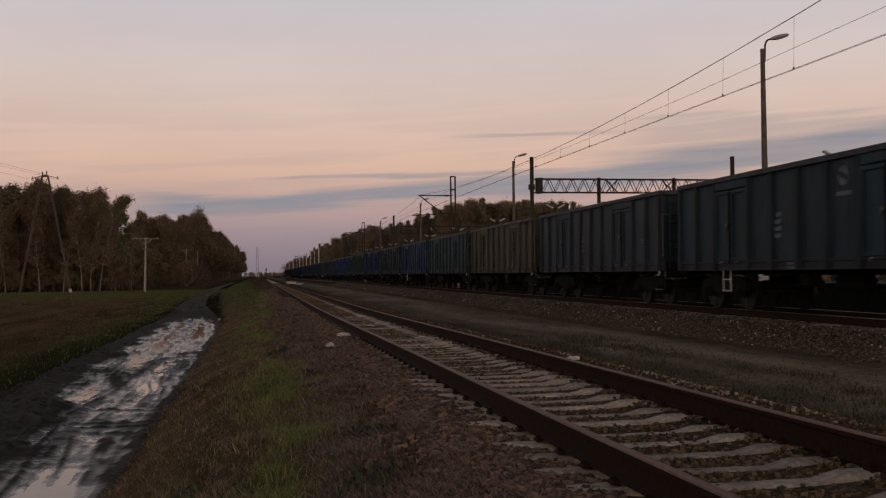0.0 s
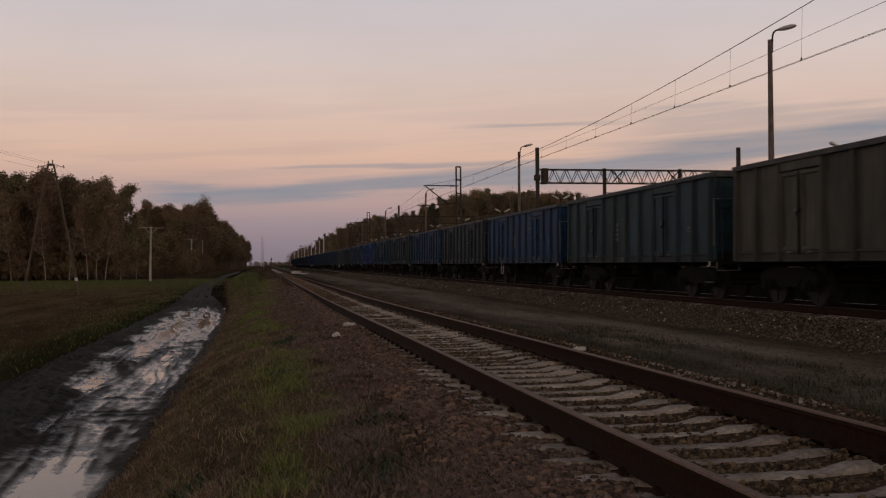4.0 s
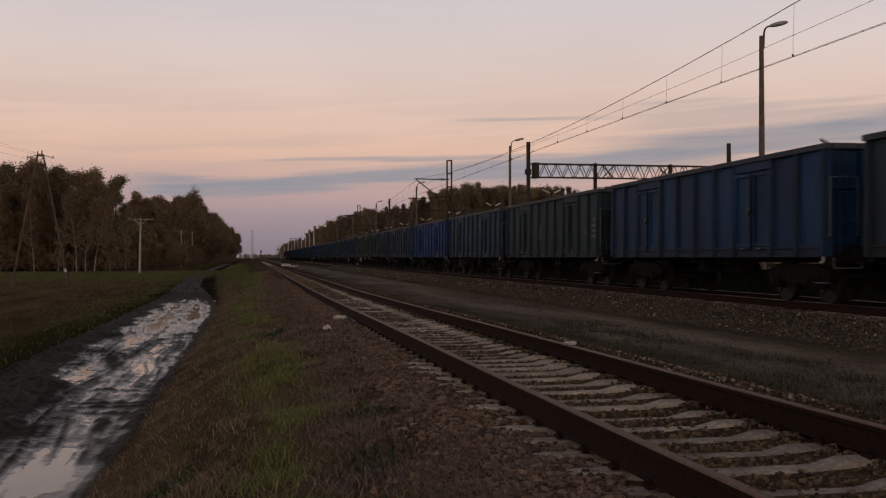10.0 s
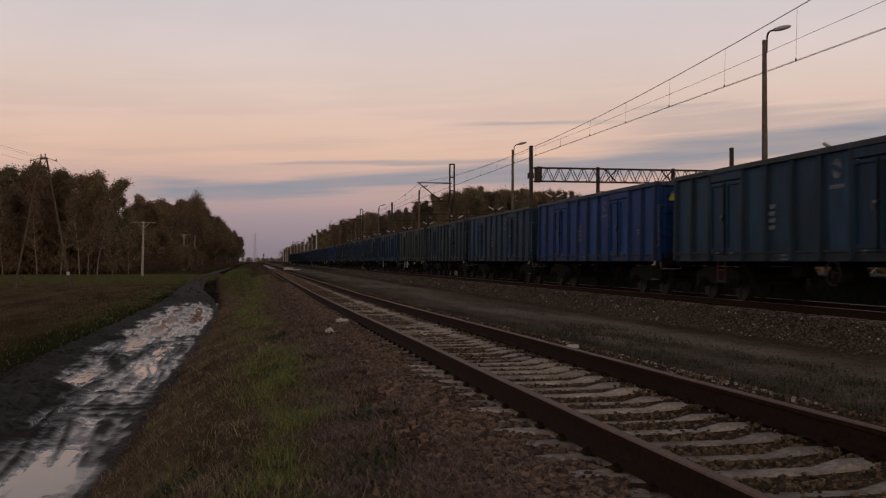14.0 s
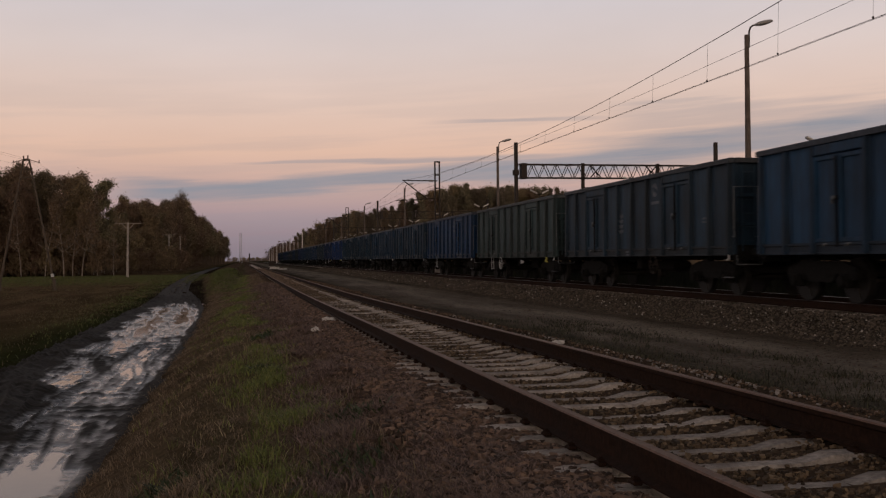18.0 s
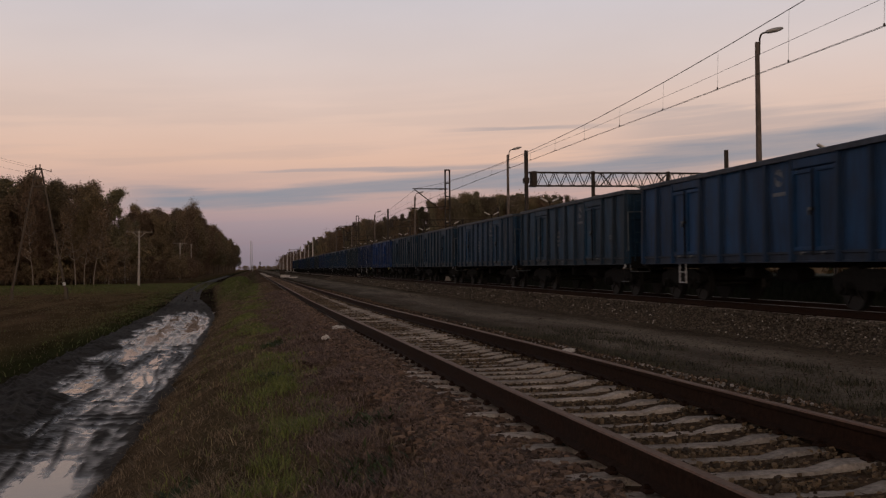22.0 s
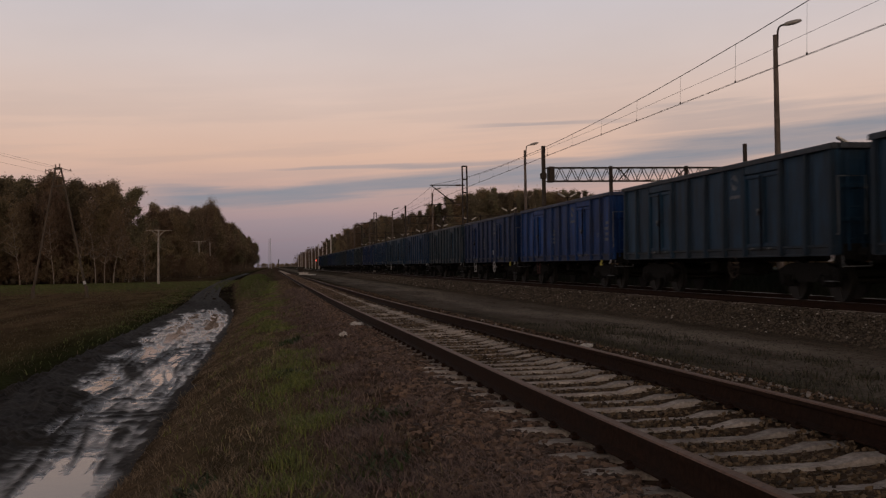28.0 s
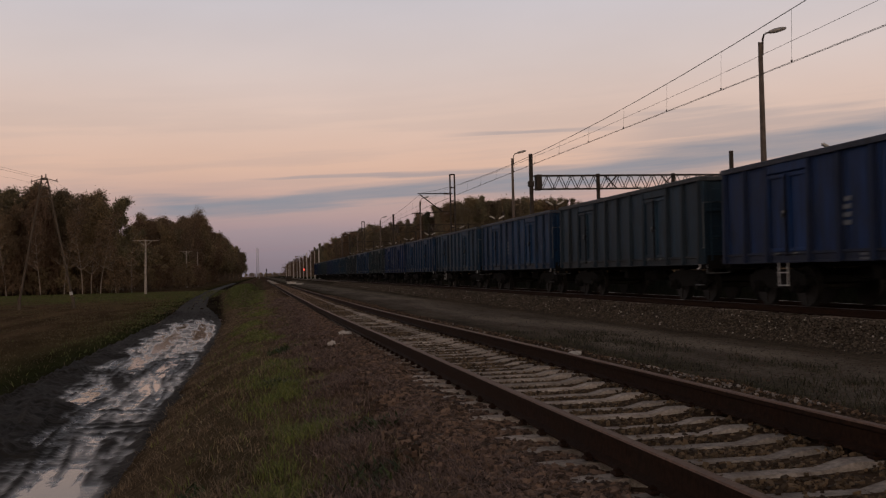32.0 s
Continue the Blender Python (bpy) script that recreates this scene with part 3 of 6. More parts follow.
def rail_bm(y0, y1, drop):
    bm = B()
    ys = [y0, 0, 4, 6, 8, 10, 12.5, 15, 17, 20, 27, 36, 65, 160, y1]
    rings = [[bm.verts.new((x, y, z * 1.155 + drop(y))) for x, z in RAIL_SECTION] for y in ys]
    n = len(RAIL_SECTION)
    for a, b in zip(rings, rings[1:]):
        for k in range(n):
            f = bm.faces.new((a[k], a[(k + 1) % n], b[(k + 1) % n], b[k]))
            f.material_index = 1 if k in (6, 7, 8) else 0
    bm.faces.new(rings[0][::-1])
    bm.faces.new(rings[-1])
    bmesh.ops.recalc_face_normals(bm, faces=bm.faces)
    return bm


def sleeper_bm():
    """A concrete sleeper, high under the rails and waisted between them."""
    bm = B()
    st = [(-1.25, 0.120, -0.175), (-1.05, 0.135, -0.165), (-0.52, 0.130, -0.160), (-0.34, 0.105, -0.200), (0.34, 0.105, -0.200), (0.52, 0.130, -0.160), (1.05, 0.135, -0.165), (1.25, 0.120, -0.175)]
    rings = []
    for x, w, z in st:
        rings.append([bm.verts.new(p) for p in ((x, -w, -0.36), (x, w, -0.36), (x, w * 0.74, z - 0.03), (x, w * 0.56, z), (x, -w * 0.56, z), (x, -w * 0.74, z - 0.03))])
    for a, b in zip(rings, rings[1:]):
        for k in range(6):
            bm.faces.new((a[k], a[(k + 1) % 6], b[(k + 1) % 6], b[k]))
    bm.faces.new(rings[0])
    bm.faces.new(rings[-1][::-1])
    bmesh.ops.recalc_face_normals(bm, faces=bm.faces)
    return bm


def clip_bm():
    bm = B()
    box(bm, 0.085, 0, -0.150, 0.05, 0.09, 0.022, 0.006)
    rod(bm, (0.085, 0, -0.15), (0.085, 0, -0.115), 0.012, n=6)
    box(bm, 0.085, 0, -0.13, 0.034, 0.034, 0.016)
    return bm


def make_track(name, cx, z, y0, y1, single, head, label, clips, drop, half=0.752):
    track = thing(name, label, "railway track", kind="structure", m=pose(cx, 0, z))
    for side in (-1, 1):
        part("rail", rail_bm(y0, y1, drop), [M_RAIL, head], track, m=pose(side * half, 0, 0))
    sl = mesh_of("sleeper", sleeper_bm(), M_CONCRETE)
    cl = mesh_of("rail_clip", clip_bm(), M_RAIL)
    r = random.Random(5)
    ys = np.arange(y0 + 0.38, y1, SLEEPER_STEP)
    first = [y for y in ys if y > -4.5][:single]
    rest = [y for y in ys if y < first[0] or y > first[-1]]
    for k, y in enumerate(first):
        turn = pose(r.uniform(-0.02, 0.02), y + r.uniform(-0.02, 0.02), r.uniform(-0.022, 0.006) - 0.022 + drop(y), r.uniform(-1.5, 1.5), r.uniform(-0.4, 0.4), r.uniform(-0.7, 0.7))
        part("sleeper", sl, None, track, m=turn)
        if k < clips:
            for sx in (-1, 1):
                for inner in (0, 180):
                    part("rail_clip", cl, None, track, m=pose(sx * half, y, drop(y) - 0.024, 0, 0, inner))
    if rest:
        src = sleeper_bm()
        src.verts.index_update()
        sv = np.array([v.co for v in src.verts])
        sf = [[v.index for v in f.verts] for f in src.faces]
        src.free()
        vs, fs = [], []
        for k, y in enumerate(rest):
            vs.append(sv + [0, y, drop(y) - 0.024])
            fs += [[j + k * len(sv) for j in f] for f in sf]
        me = bpy.data.meshes.new("distant_sleepers")
        me.from_pydata(np.concatenate(vs).tolist(), [], fs)
        me.materials.append(M_CONCRETE)
        ob = part("distant_sleepers", me, None, track)
        ob["kind"] = "stuff"
    return track


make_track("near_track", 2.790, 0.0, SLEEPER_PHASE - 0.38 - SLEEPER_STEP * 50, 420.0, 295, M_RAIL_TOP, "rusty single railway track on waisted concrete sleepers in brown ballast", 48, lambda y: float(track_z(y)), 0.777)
make_track("goods_track", 12.95, 0.02, -330.0, 620.0, 150, M_RAIL_BRIGHT, "railway track with bright worn rail heads under a goods train", 0, lambda y: 0.0)


# ---- loose stuff on the ground: stones, grass, weeds ----
def stones(name, x0, x1, y0, y1, count, size, material, label, near_power=2.0, keep=None, embed=0.35, blocky=False):
    """Broken stones, denser near the camera: chipped blocks or rough octahedra, each turned its own way."""
    base = np.array([(1, 0, 0), (0, 1, 0), (-1, 0, 0), (0, -1, 0), (0.2, 0.1, 0.8), (0, 0.1, -0.8)])
    fac = np.array([(0, 1, 4), (1, 2, 4), (2, 3, 4), (3, 0, 4), (1, 0, 5), (2, 1, 5), (3, 2, 5), (0, 3, 5)])
    if blocky:
        base = np.array([(sx * 0.72, sy * 0.62, sz * 0.50) for sz in (-1, 1) for sy in (-1, 1) for sx in (-1, 1)])
        fac = np.array([(0, 2, 3), (0, 3, 1), (4, 5, 7), (4, 7, 6), (0, 1, 5), (0, 5, 4), (2, 6, 7), (2, 7, 3), (0, 4, 6), (0, 6, 2), (1, 3, 7), (1, 7, 5)])
    x = rng.uniform(x0, x1, count)
    y = y0 + (y1 - y0) * rng.uniform(0, 1, count) ** near_power
    if keep is not None:
        k = keep(x, y)
        x, y = x[k], y[k]
    n = len(x)
    s = size * rng.uniform(0.45, 1.25, n) * (1 + 0.012 * y)
    v = base[None] * rng.uniform(0.42, 1.25, (n, len(base), 3)) * s[:, None, None]
    a = rng.uniform(0, 2 * np.pi, n)
    tl = rng.uniform(-0.7, 0.7, n)
    ca, sa, ct, st = np.cos(a), np.sin(a), np.cos(tl), np.sin(tl)
    vx, vy, vz = v[..., 0], v[..., 1], v[..., 2]
    vx, vz = vx * ct[:, None] - vz * st[:, None], vx * st[:, None] + vz * ct[:, None]
    vx, vy = vx * ca[:, None] - vy * sa[:, None], vx * sa[:, None] + vy * ca[:, None]
    z = ground_z(x, y) + s * embed
    v = np.stack([vx + x[:, None], vy + y[:, None], vz + z[:, None]], -1).reshape(-1, 3)
    f = (fac[None] + len(base) * np.arange(n)[:, None, None]).reshape(-1, 3)
    ob = new(name, raw_mesh(name, v, f, material))
    return tagged(ob, label, "gravel", kind="stuff")


def off_rails(x, y):
    return (np.abs(x - 2.013) > 0.09) & (np.abs(x - 3.567) > 0.09)


def between_sleepers(x, y):
    ph = ((y - SLEEPER_PHASE + SLEEPER_STEP / 2) % SLEEPER_STEP) - SLEEPER_STEP / 2
    return off_rails(x, y) & ((np.abs(ph) > 0.105) | (rng.uniform(0, 1, len(x)) < np.where(x < 1.95, np.interp(y, [5, 11], [0.25, 0.7]), 0.11)))


stones("ballast_between_sleepers", 1.5, 4.05, 1.0, 60.0, 68000, 0.0195, M_STONE, "brown rusty broken stone ballast between the sleepers", 1.9, between_sleepers, 0.30, True)
stones("distant_ballast", 2.1, 3.5, 48.0, 190.0, 15000, 0.020, M_STONE_WORN, "brown ballast between the distant sleepers", 1.5, off_rails, 0.45)
stones("ballast_shoulder", 0.60, 1.93, 4.0, 60.0, 46000, 0.030, M_STONE_WORN, "brown broken stone ballast on the shoulder of the track", 2.0, lambda x, y: (rng.uniform(0, 1, len(x)) < np.clip((x - 0.78 - np.interp(y, [5, 10], [0.0, 0.2])) / 0.5 - np.clip((y - 9) / 40, 0, 0.6) + 0.14 * np.sin(y * 1.7), 0.04, 1)) & ((x < 1.52) | between_sleepers(x, y)), 0.35, True)
stones("ballast_far_shoulder", 4.0, 5.35, 5.0, 70.0, 7000, 0.022, M_STONE, "brown broken stone beside the track", 1.8)
stones("pale_gravel_patch", 4.3, 5.4, 6.5, 30.0, 3000, 0.021, M_STONE_PALE, "patch of pale gravel beside the rail", 1.0, lambda x, y: rng.uniform(0, 1, len(x)) < (0.10 + 0.75 * np.exp(-((y - 10.3) / 2.3) ** 2) + 0.45 * np.exp(-((y - 15.3) / 1.0) ** 2)) * np.exp(-((x - 4.74) / 0.22) ** 2), 0.35, True)
stones("goods_track_ballast", 10.15, 12.1, 13.0, 150.0, 46000, 0.0225, M_STONE_GREY, "grey-brown broken stone ballast of the goods track", 2.2, None, 0.35, True)
stones("pale_ballast_flecks", 10.15, 11.9, 13.0, 110.0, 650, 0.020, M_STONE_PALE, "pale stones among the ballast of the goods track", 2.0, None, 0.9, True)
stones("yard_grit", 5.0, 10.3, 8.0, 60.0, 7000, 0.012, M_STONE, "loose grit on the beaten earth between the tracks", 1.8)


def blades(name, spots, height, material, label, width=0.0038, lean=0.7, category="grass"):
    """Grass: narrow bent blades on the given roots (x, y)."""
    x, y = spots
    n = len(x)
    z = ground_z(x, y) - 0.02
    h = height * rng.uniform(0.45, 1.3, n)
    a = rng.uniform(0, 2 * np.pi, n)
    l = rng.uniform(0.15, lean, n) * h
    w = width * (1 + 0.07 * y)
    c = np.cos(a + 1.57 + rng.uniform(-0.6, 0.6, n)) * w
    s = np.sin(a + 1.57 + rng.uniform(-0.6, 0.6, n)) * w
    dx, dy = np.cos(a) * l, np.sin(a) * l
    v = np.stack([np.stack([x - c, y - s, z], -1), np.stack([x + c, y + s, z], -1),
                  np.stack([x - c * 0.7 + dx * 0.35, y - s * 0.7 + dy * 0.35, z + h * 0.6], -1), np.stack([x + c * 0.7 + dx * 0.35, y + s * 0.7 + dy * 0.35, z + h * 0.6], -1),
                  np.stack([x + dx, y + dy, z + h * 0.95], -1)], 1).reshape(-1, 3)
    b = 5 * np.arange(n)[:, None]
    f = np.concatenate([b + np.array([[0, 1, 3]]), b + np.array([[0, 3, 2]]), b + np.array([[2, 3, 4]])])
    ob = new(name, raw_mesh(name, v, f, material))
    return tagged(ob, label, category, kind="stuff")


def scatter(count, x0, x1, y0, y1, power=1.8, clump=0, spread=0.12):
    x = rng.uniform(x0, x1, count)
    y = y0 + (y1 - y0) * rng.uniform(0, 1, count) ** power
    if clump:
        x = np.repeat(x, clump)
        y = np.repeat(y, clump)
        k = spread * (1 + 0.02 * y)
        x, y = x + rng.normal(0, 1, len(x)) * k, y + rng.normal(0, 1, len(y)) * k
    return x, y


def patchy(spots, fx, fy, seed, thin=0.25):
    """Leaves the spots thick in some places and thin in others."""
    x, y = spots
    p = np.array([noise.noise((float(a) * fx, float(b) * fy, seed)) + 0.5 * noise.noise((float(a) * fx * 3, float(b) * fy * 3, seed + 3)) for a, b in zip(x, y)])
    k = rng.uniform(0, 1, len(x)) < np.clip(0.5 + 1.6 * p, thin, 1)
    return x[k], y[k]


def green_places(count):
    """Tufts gather in ragged greener patches along the top and flank of the bank."""
    x, y = scatter(count, -1.3, 0.85, 4.3, 120, 2.0)
    patch = np.array([noise.noise((float(a) * 1.1, float(b) * 0.45, 2.5)) + 0.6 * noise.noise((float(a) * 3.1, float(b) * 1.3, 8.5)) for a, b in zip(x, y)])
    middle = np.interp(y, [4.5, 7, 9, 15, 30, 60], [0.12, 0.30, 0.40, 0.28, -0.12, -0.3])
    p = np.clip((patch + 0.02) * 2.4, 0.0, 1.0) * np.exp(-((x - middle) / np.interp(y, [6, 30], [0.30, 0.5])) ** 2) + 0.012
    k = rng.uniform(0, 1, count) < p
    x, y = np.repeat(x[k], 14), np.repeat(y[k], 14)
    return x + rng.normal(0, 0.07, len(x)), y + rng.normal(0, 0.10, len(y))


blades("green_grass", green_places(15500), 0.105, M_GREEN, "tufts of green grass along the top of the bank", width=0.0024, lean=1.4)
blades("dry_grass", patchy(scatter(12000, -1.6, 1.0, 4.2, 110, 2.1, 10, 0.10), 1.6, 0.8, 31.0, 0.12), 0.075, M_DRY, "withered straw-coloured grass on the bank", width=0.0022, lean=2.4)
blades("bank_weeds", patchy(scatter(12500, 0.45, 1.50, 4.3, 60, 2.0, 12, 0.09), 2.4, 1.2, 52.0, 0.05), 0.075, M_WEED, "dead grey-brown weeds creeping over the ballast", width=0.0024, lean=2.2)
blades("yard_weeds", patchy(scatter(1100, 5.1, 7.8, 5.5, 24, 1.7, 16, 0.13), 1.1, 0.6, 71.0, 0.04), 0.10, M_DARK_WEED, "low dark weeds beside the track", width=0.0034, lean=1.6)
blades("yard_moss", patchy(scatter(1000, 5.4, 9.6, 6.0, 18, 1.2, 14, 0.22), 0.8, 0.4, 91.0, 0.05), 0.016, M_MOSS, "thin dark moss and low weeds on the beaten earth", width=0.005, lean=2.0, category="moss")
blades("field_grass", patchy(scatter(17000, -34, -5.6, 16, 165, 1.1, 7, 0.30), 0.35, 0.12, 83.0, 0.15), 0.10, M_FIELD, "rough brown grass of the field", width=0.0026, lean=1.7)


def field_green(count):
    """Green shows by the wood, along the road's verge and in a few drawn-out strips."""
    x, y = scatter(count, -46, -5.2, 16, 168, 0.75)
    p = 0.012 + np.clip((y - 95) / 30, 0, 1) * 1.2 + np.exp(-((x + 5.6 - road_shift(y)) / 0.8) ** 2) * 0.8 + 0.7 * np.exp(-((y - 19) / 4) ** 2) * (x < -5)
    k = rng.uniform(0, 1, count) < p
    x2, y2 = scatter(1900, -0.3, 0.6, 60, 170, 1.0)
    x2 = x2 * 1.0 + (-1.0 + 0.42 * road_shift(y2)) + rng.uniform(-0.5, 0.5, len(x2)) * np.abs(road_shift(y2)) * 0.8
    x, y = np.repeat(np.concatenate([x[k], x2]), 6), np.repeat(np.concatenate([y[k], y2]), 6)
    return x + rng.normal(0, 0.35, len(x)), y + rng.normal(0, 0.5, len(y))


blades("field_green_grass", field_green(24000), 0.11, M_FIELD_GREEN, "low green grass of the field", width=0.0035, lean=1.4)

blades("straw_stalks", scatter(70, -1.5, 0.9, 4.4, 20, 1.5, 3, 0.10), 0.14, M_STRAW, "long pale straw stalks standing out of the bank", width=0.0016, lean=1.9)



def weed_clumps():
    """A few low clumps of dark broad-leaved weed."""
    xs, ys = [], []
    for x, y, n in ((0.55, 5.0, 260), (0.15, 5.4, 160), (0.72, 6.6, 120), (0.20, 13.5, 200), (0.9, 8.2, 90), (-0.6, 7.4, 110), (0.35, 19.5, 140)):
        xs.append(x + rng.normal(0, 0.11, n))
        ys.append(y + rng.normal(0, 0.16, n))
    return np.concatenate(xs), np.concatenate(ys)


blades("nettle_clumps", weed_clumps(), 0.10, M_NETTLE, "low clumps of dark green broad-leaved weeds", width=0.010, lean=1.6, category="weeds")


def rock(name, x, y, size, seed, label):
    bm = B()
    bmesh.ops.create_icosphere(bm, subdivisions=2, radius=1.0)
    for v in bm.verts:
        k = 0.75 + 0.5 * noise.noise(v.co * 1.3 + Vector((seed, 0, 0)))
        v.co = Vector((v.co.x * k * 1.25, v.co.y * k, v.co.z * k * 0.75)) * size
    ob = new(name, mesh_of(name, bm, M_SLAB))
    ob.matrix_basis = pose(x, y, float(ground_z(x, y)) + size * 0.32, 0, 0, seed * 47)
    return tagged(ob, label, "stone", "white stones by the rail")


for i, (x, y, s) in enumerate([(1.22, 17.7, 0.085), (1.30, 17.5, 0.05), (1.74, 20.6, 0.10), (1.66, 20.9, 0.09), (1.80, 21.2, 0.075), (1.58, 20.4, 0.06), (4.35, 13.9, 0.07), (4.48, 14.1, 0.06), (4.1, 13.6, 0.05)]):
    rock("stone", x, y, s, i + 1, "whitish lump of limestone lying by the rail")


# ---- the goods train ----
WAGON_PITCH = 14.04
BODY_L, HALF_W, SILL, RIM = 12.66, 1.40, 1.00, 3.35
PANEL, DOOR = 1.15, 1.80
STATIONS = [-6.33, -5.2, -4.1, -2.3, -1.15, 0.0, 1.15, 2.3, 4.1, 5.2, 6.33]


def profiled(bm, pts, y0, y1):
    """A bar along y with the cross-section pts (x, z)."""
    a, b = [bm.verts.new((x, y0, z)) for x, z in pts], [bm.verts.new((x, y1, z)) for x, z in pts]
    n = len(pts)
    for k in range(n):
        bm.faces.new((a[k], a[(k + 1) % n], b[(k + 1) % n], b[k]))
    bm.faces.new(a[::-1])
    bm.faces.new(b)
    bmesh.ops.recalc_face_normals(bm, faces=bm.faces)
    return bm


def post_bm():
    """A pressed side post, wide and deep at the sill, slimmer at the rim; built for the side at x = 0, facing -x."""
    bm = B()
    lo, hi = SILL + 0.02, RIM - 0.10
    for y0, y1, z0, z1, d0, d1 in ((-0.085, 0.085, lo, hi, 0.13, 0.085),):
        vs = [bm.verts.new(p) for p in ((0, y0 - 0.02, z0), (0, y1 + 0.02, z0), (-d0, y1 - 0.03, z0), (-d0, y0 + 0.03, z0),
                                        (0, y0 + 0.01, z1), (0, y1 - 0.01, z1), (-d1, y1 - 0.04, z1), (-d1, y0 + 0.04, z1))]
        for q in ((0, 1, 2, 3), (7, 6, 5, 4), (0, 4, 5, 1), (1, 5, 6, 2), (2, 6, 7, 3), (3, 7, 4, 0)):
            bm.faces.new([vs[k] for k in q])
    bmesh.ops.recalc_face_normals(bm, faces=bm.faces)
    return bm


def side_panel_bm(y0, y1):
    """One field of the side wall, pressed slightly outwards in the middle and dented."""
    bm = B()
    r = random.Random(int(y0 * 100) + 3)
    ny, nz = 4, 5
    g = [[bm.verts.new((-(0.022 * math.sin(math.pi * j / ny) * math.sin(math.pi * k / nz)) + r.uniform(-0.006, 0.006), y0 + (y1 - y0) * j / ny, SILL + 0.2 + (RIM - 0.1 - SILL - 0.2) * k / nz))
          for j in range(ny + 1)] for k in range(nz + 1)]
    h = [[bm.verts.new((0.05, v.co.y, v.co.z)) for v in row] for row in g]
    for k in range(nz):
        for j in range(ny):
            bm.faces.new((g[k][j], g[k + 1][j], g[k + 1][j + 1], g[k][j + 1]))
            bm.faces.new((h[k][j], h[k][j + 1], h[k + 1][j + 1], h[k + 1][j]))
    for k in range(nz):
        bm.faces.new((g[k][0], h[k][0], h[k + 1][0], g[k + 1][0]))
        bm.faces.new((g[k][ny], g[k + 1][ny], h[k + 1][ny], h[k][ny]))
    for f in bm.faces:
        f.smooth = True
    return bm


def door_leaf_bm(w):
    """One leaf of a side door: a framed plate with a rib across its foot."""
    bm = B()
    lo, hi = SILL + 0.24, RIM - 0.36
    box(bm, 0.0, 0, (lo + hi) / 2, 0.05, w, hi - lo, 0.008)
    for y in (-w / 2 + 0.05, w / 2 - 0.05):
        box(bm, -0.05, y, (lo + hi) / 2, 0.06, 0.085, hi - lo, 0.012)
    for z in (lo + 0.05, hi - 0.05):
        box(bm, -0.045, 0, z, 0.05, w - 0.18, 0.09, 0.012)
    return bm


def latch_bm():
    bm = B()
    rod(bm, (-0.10, 0, SILL + 0.15), (-0.10, 0, RIM - 0.42), 0.020, n=6)
    box(bm, -0.11, 0, 2.12, 0.06, 0.16, 0.07, 0.01)
    box(bm, -0.13, 0.06, 2.06, 0.03, 0.04, 0.14, 0.006)
    return bm


def plate_bm(x, y, z, sx, sy, sz, bevel=0.0):
    return box(B(), x, y, z, sx, sy, sz, bevel)


def floor_bm():
    bm = B()
    box(bm, 0, 0, 1.20, 2 * HALF_W - 0.14, BODY_L - 0.12, 0.08)
    for x in (-0.5, 0.5):
        box(bm, x, 0, 1.02, 0.16, BODY_L - 0.3, 0.28)
    for y in np.linspace(-5.6, 5.6, 9):
        box(bm, 0, float(y), 1.07, 2 * HALF_W - 0.3, 0.10, 0.18)
    return bm


def sill_bm():
    bm = B()
    profiled(bm, [(-0.05, SILL), (0.03, SILL), (0.03, SILL + 0.24), (-0.07, SILL + 0.24), (-0.07, SILL + 0.19), (-0.03, SILL + 0.17), (-0.03, SILL + 0.05), (-0.05, SILL + 0.03)], -BODY_L / 2, BODY_L / 2)
    return bm


def rim_bm(length):
    bm = B()
    profiled(bm, [(-0.10, RIM - 0.12), (0.06, RIM - 0.12), (0.06, RIM - 0.02), (0.03, RIM), (-0.08, RIM), (-0.10, RIM - 0.02)], -length / 2, length / 2)
    return bm


def buffer_bm():
    bm = B()
    rod(bm, (0, 0, 0), (0, -0.34, 0), 0.11, 0.095, n=10)
    rod(bm, (0, -0.34, 0), (0, -0.56, 0), 0.075, n=10)
    rod(bm, (0, -0.56, 0), (0, -0.60, 0), 0.225, 0.225, n=14)
    box(bm, 0, 0.02, 0, 0.36, 0.04, 0.36, 0.01)
    return bm


def coupler_bm():
    bm = B()
    box(bm, 0, -0.12, 0, 0.10, 0.30, 0.10, 0.02)
    for y in (-0.28, -0.42, -0.56):
        rod(bm, (-0.06, y, 0.03), (-0.06, y - 0.13, -0.04), 0.022, n=6)
        rod(bm, (0.06, y, 0.03), (0.06, y - 0.13, -0.04), 0.022, n=6)
    rod(bm, (-0.16, -0.36, 0), (0.16, -0.36, 0), 0.03, n=6)
    return bm


def bogie_frame_bm():
    bm = B()
    for x in (-1.0, 1.0):
        pts = [(-1.28, 0.50), (-1.28, 0.72), (-0.75, 0.86), (0.75, 0.86), (1.28, 0.72), (1.28, 0.50), (1.12, 0.48), (0.60, 0.62), (0.42, 0.42), (-0.42, 0.42), (-0.60, 0.62), (-1.12, 0.48)]
        a = [bm.verts.new((x - 0.07, y, z)) for y, z in pts]
        b = [bm.verts.new((x + 0.07, y, z)) for y, z in pts]
        n = len(pts)
        bm.faces.new(a)
        bm.faces.new(b[::-1])
        for k in range(n):
            bm.faces.new((a[k], b[k], b[(k + 1) % n], a[(k + 1) % n]))
    box(bm, 0, 0, 0.66, 2.0, 0.44, 0.30, 0.03)
    rod(bm, (0, 0, 0.70), (0, 0, 0.98), 0.22, n=12)
    for y in (-1.22, 1.22):
        box(bm, 0, y, 0.62, 2.0, 0.10, 0.14)
    bmesh.ops.recalc_face_normals(bm, faces=bm.faces)
    return bm


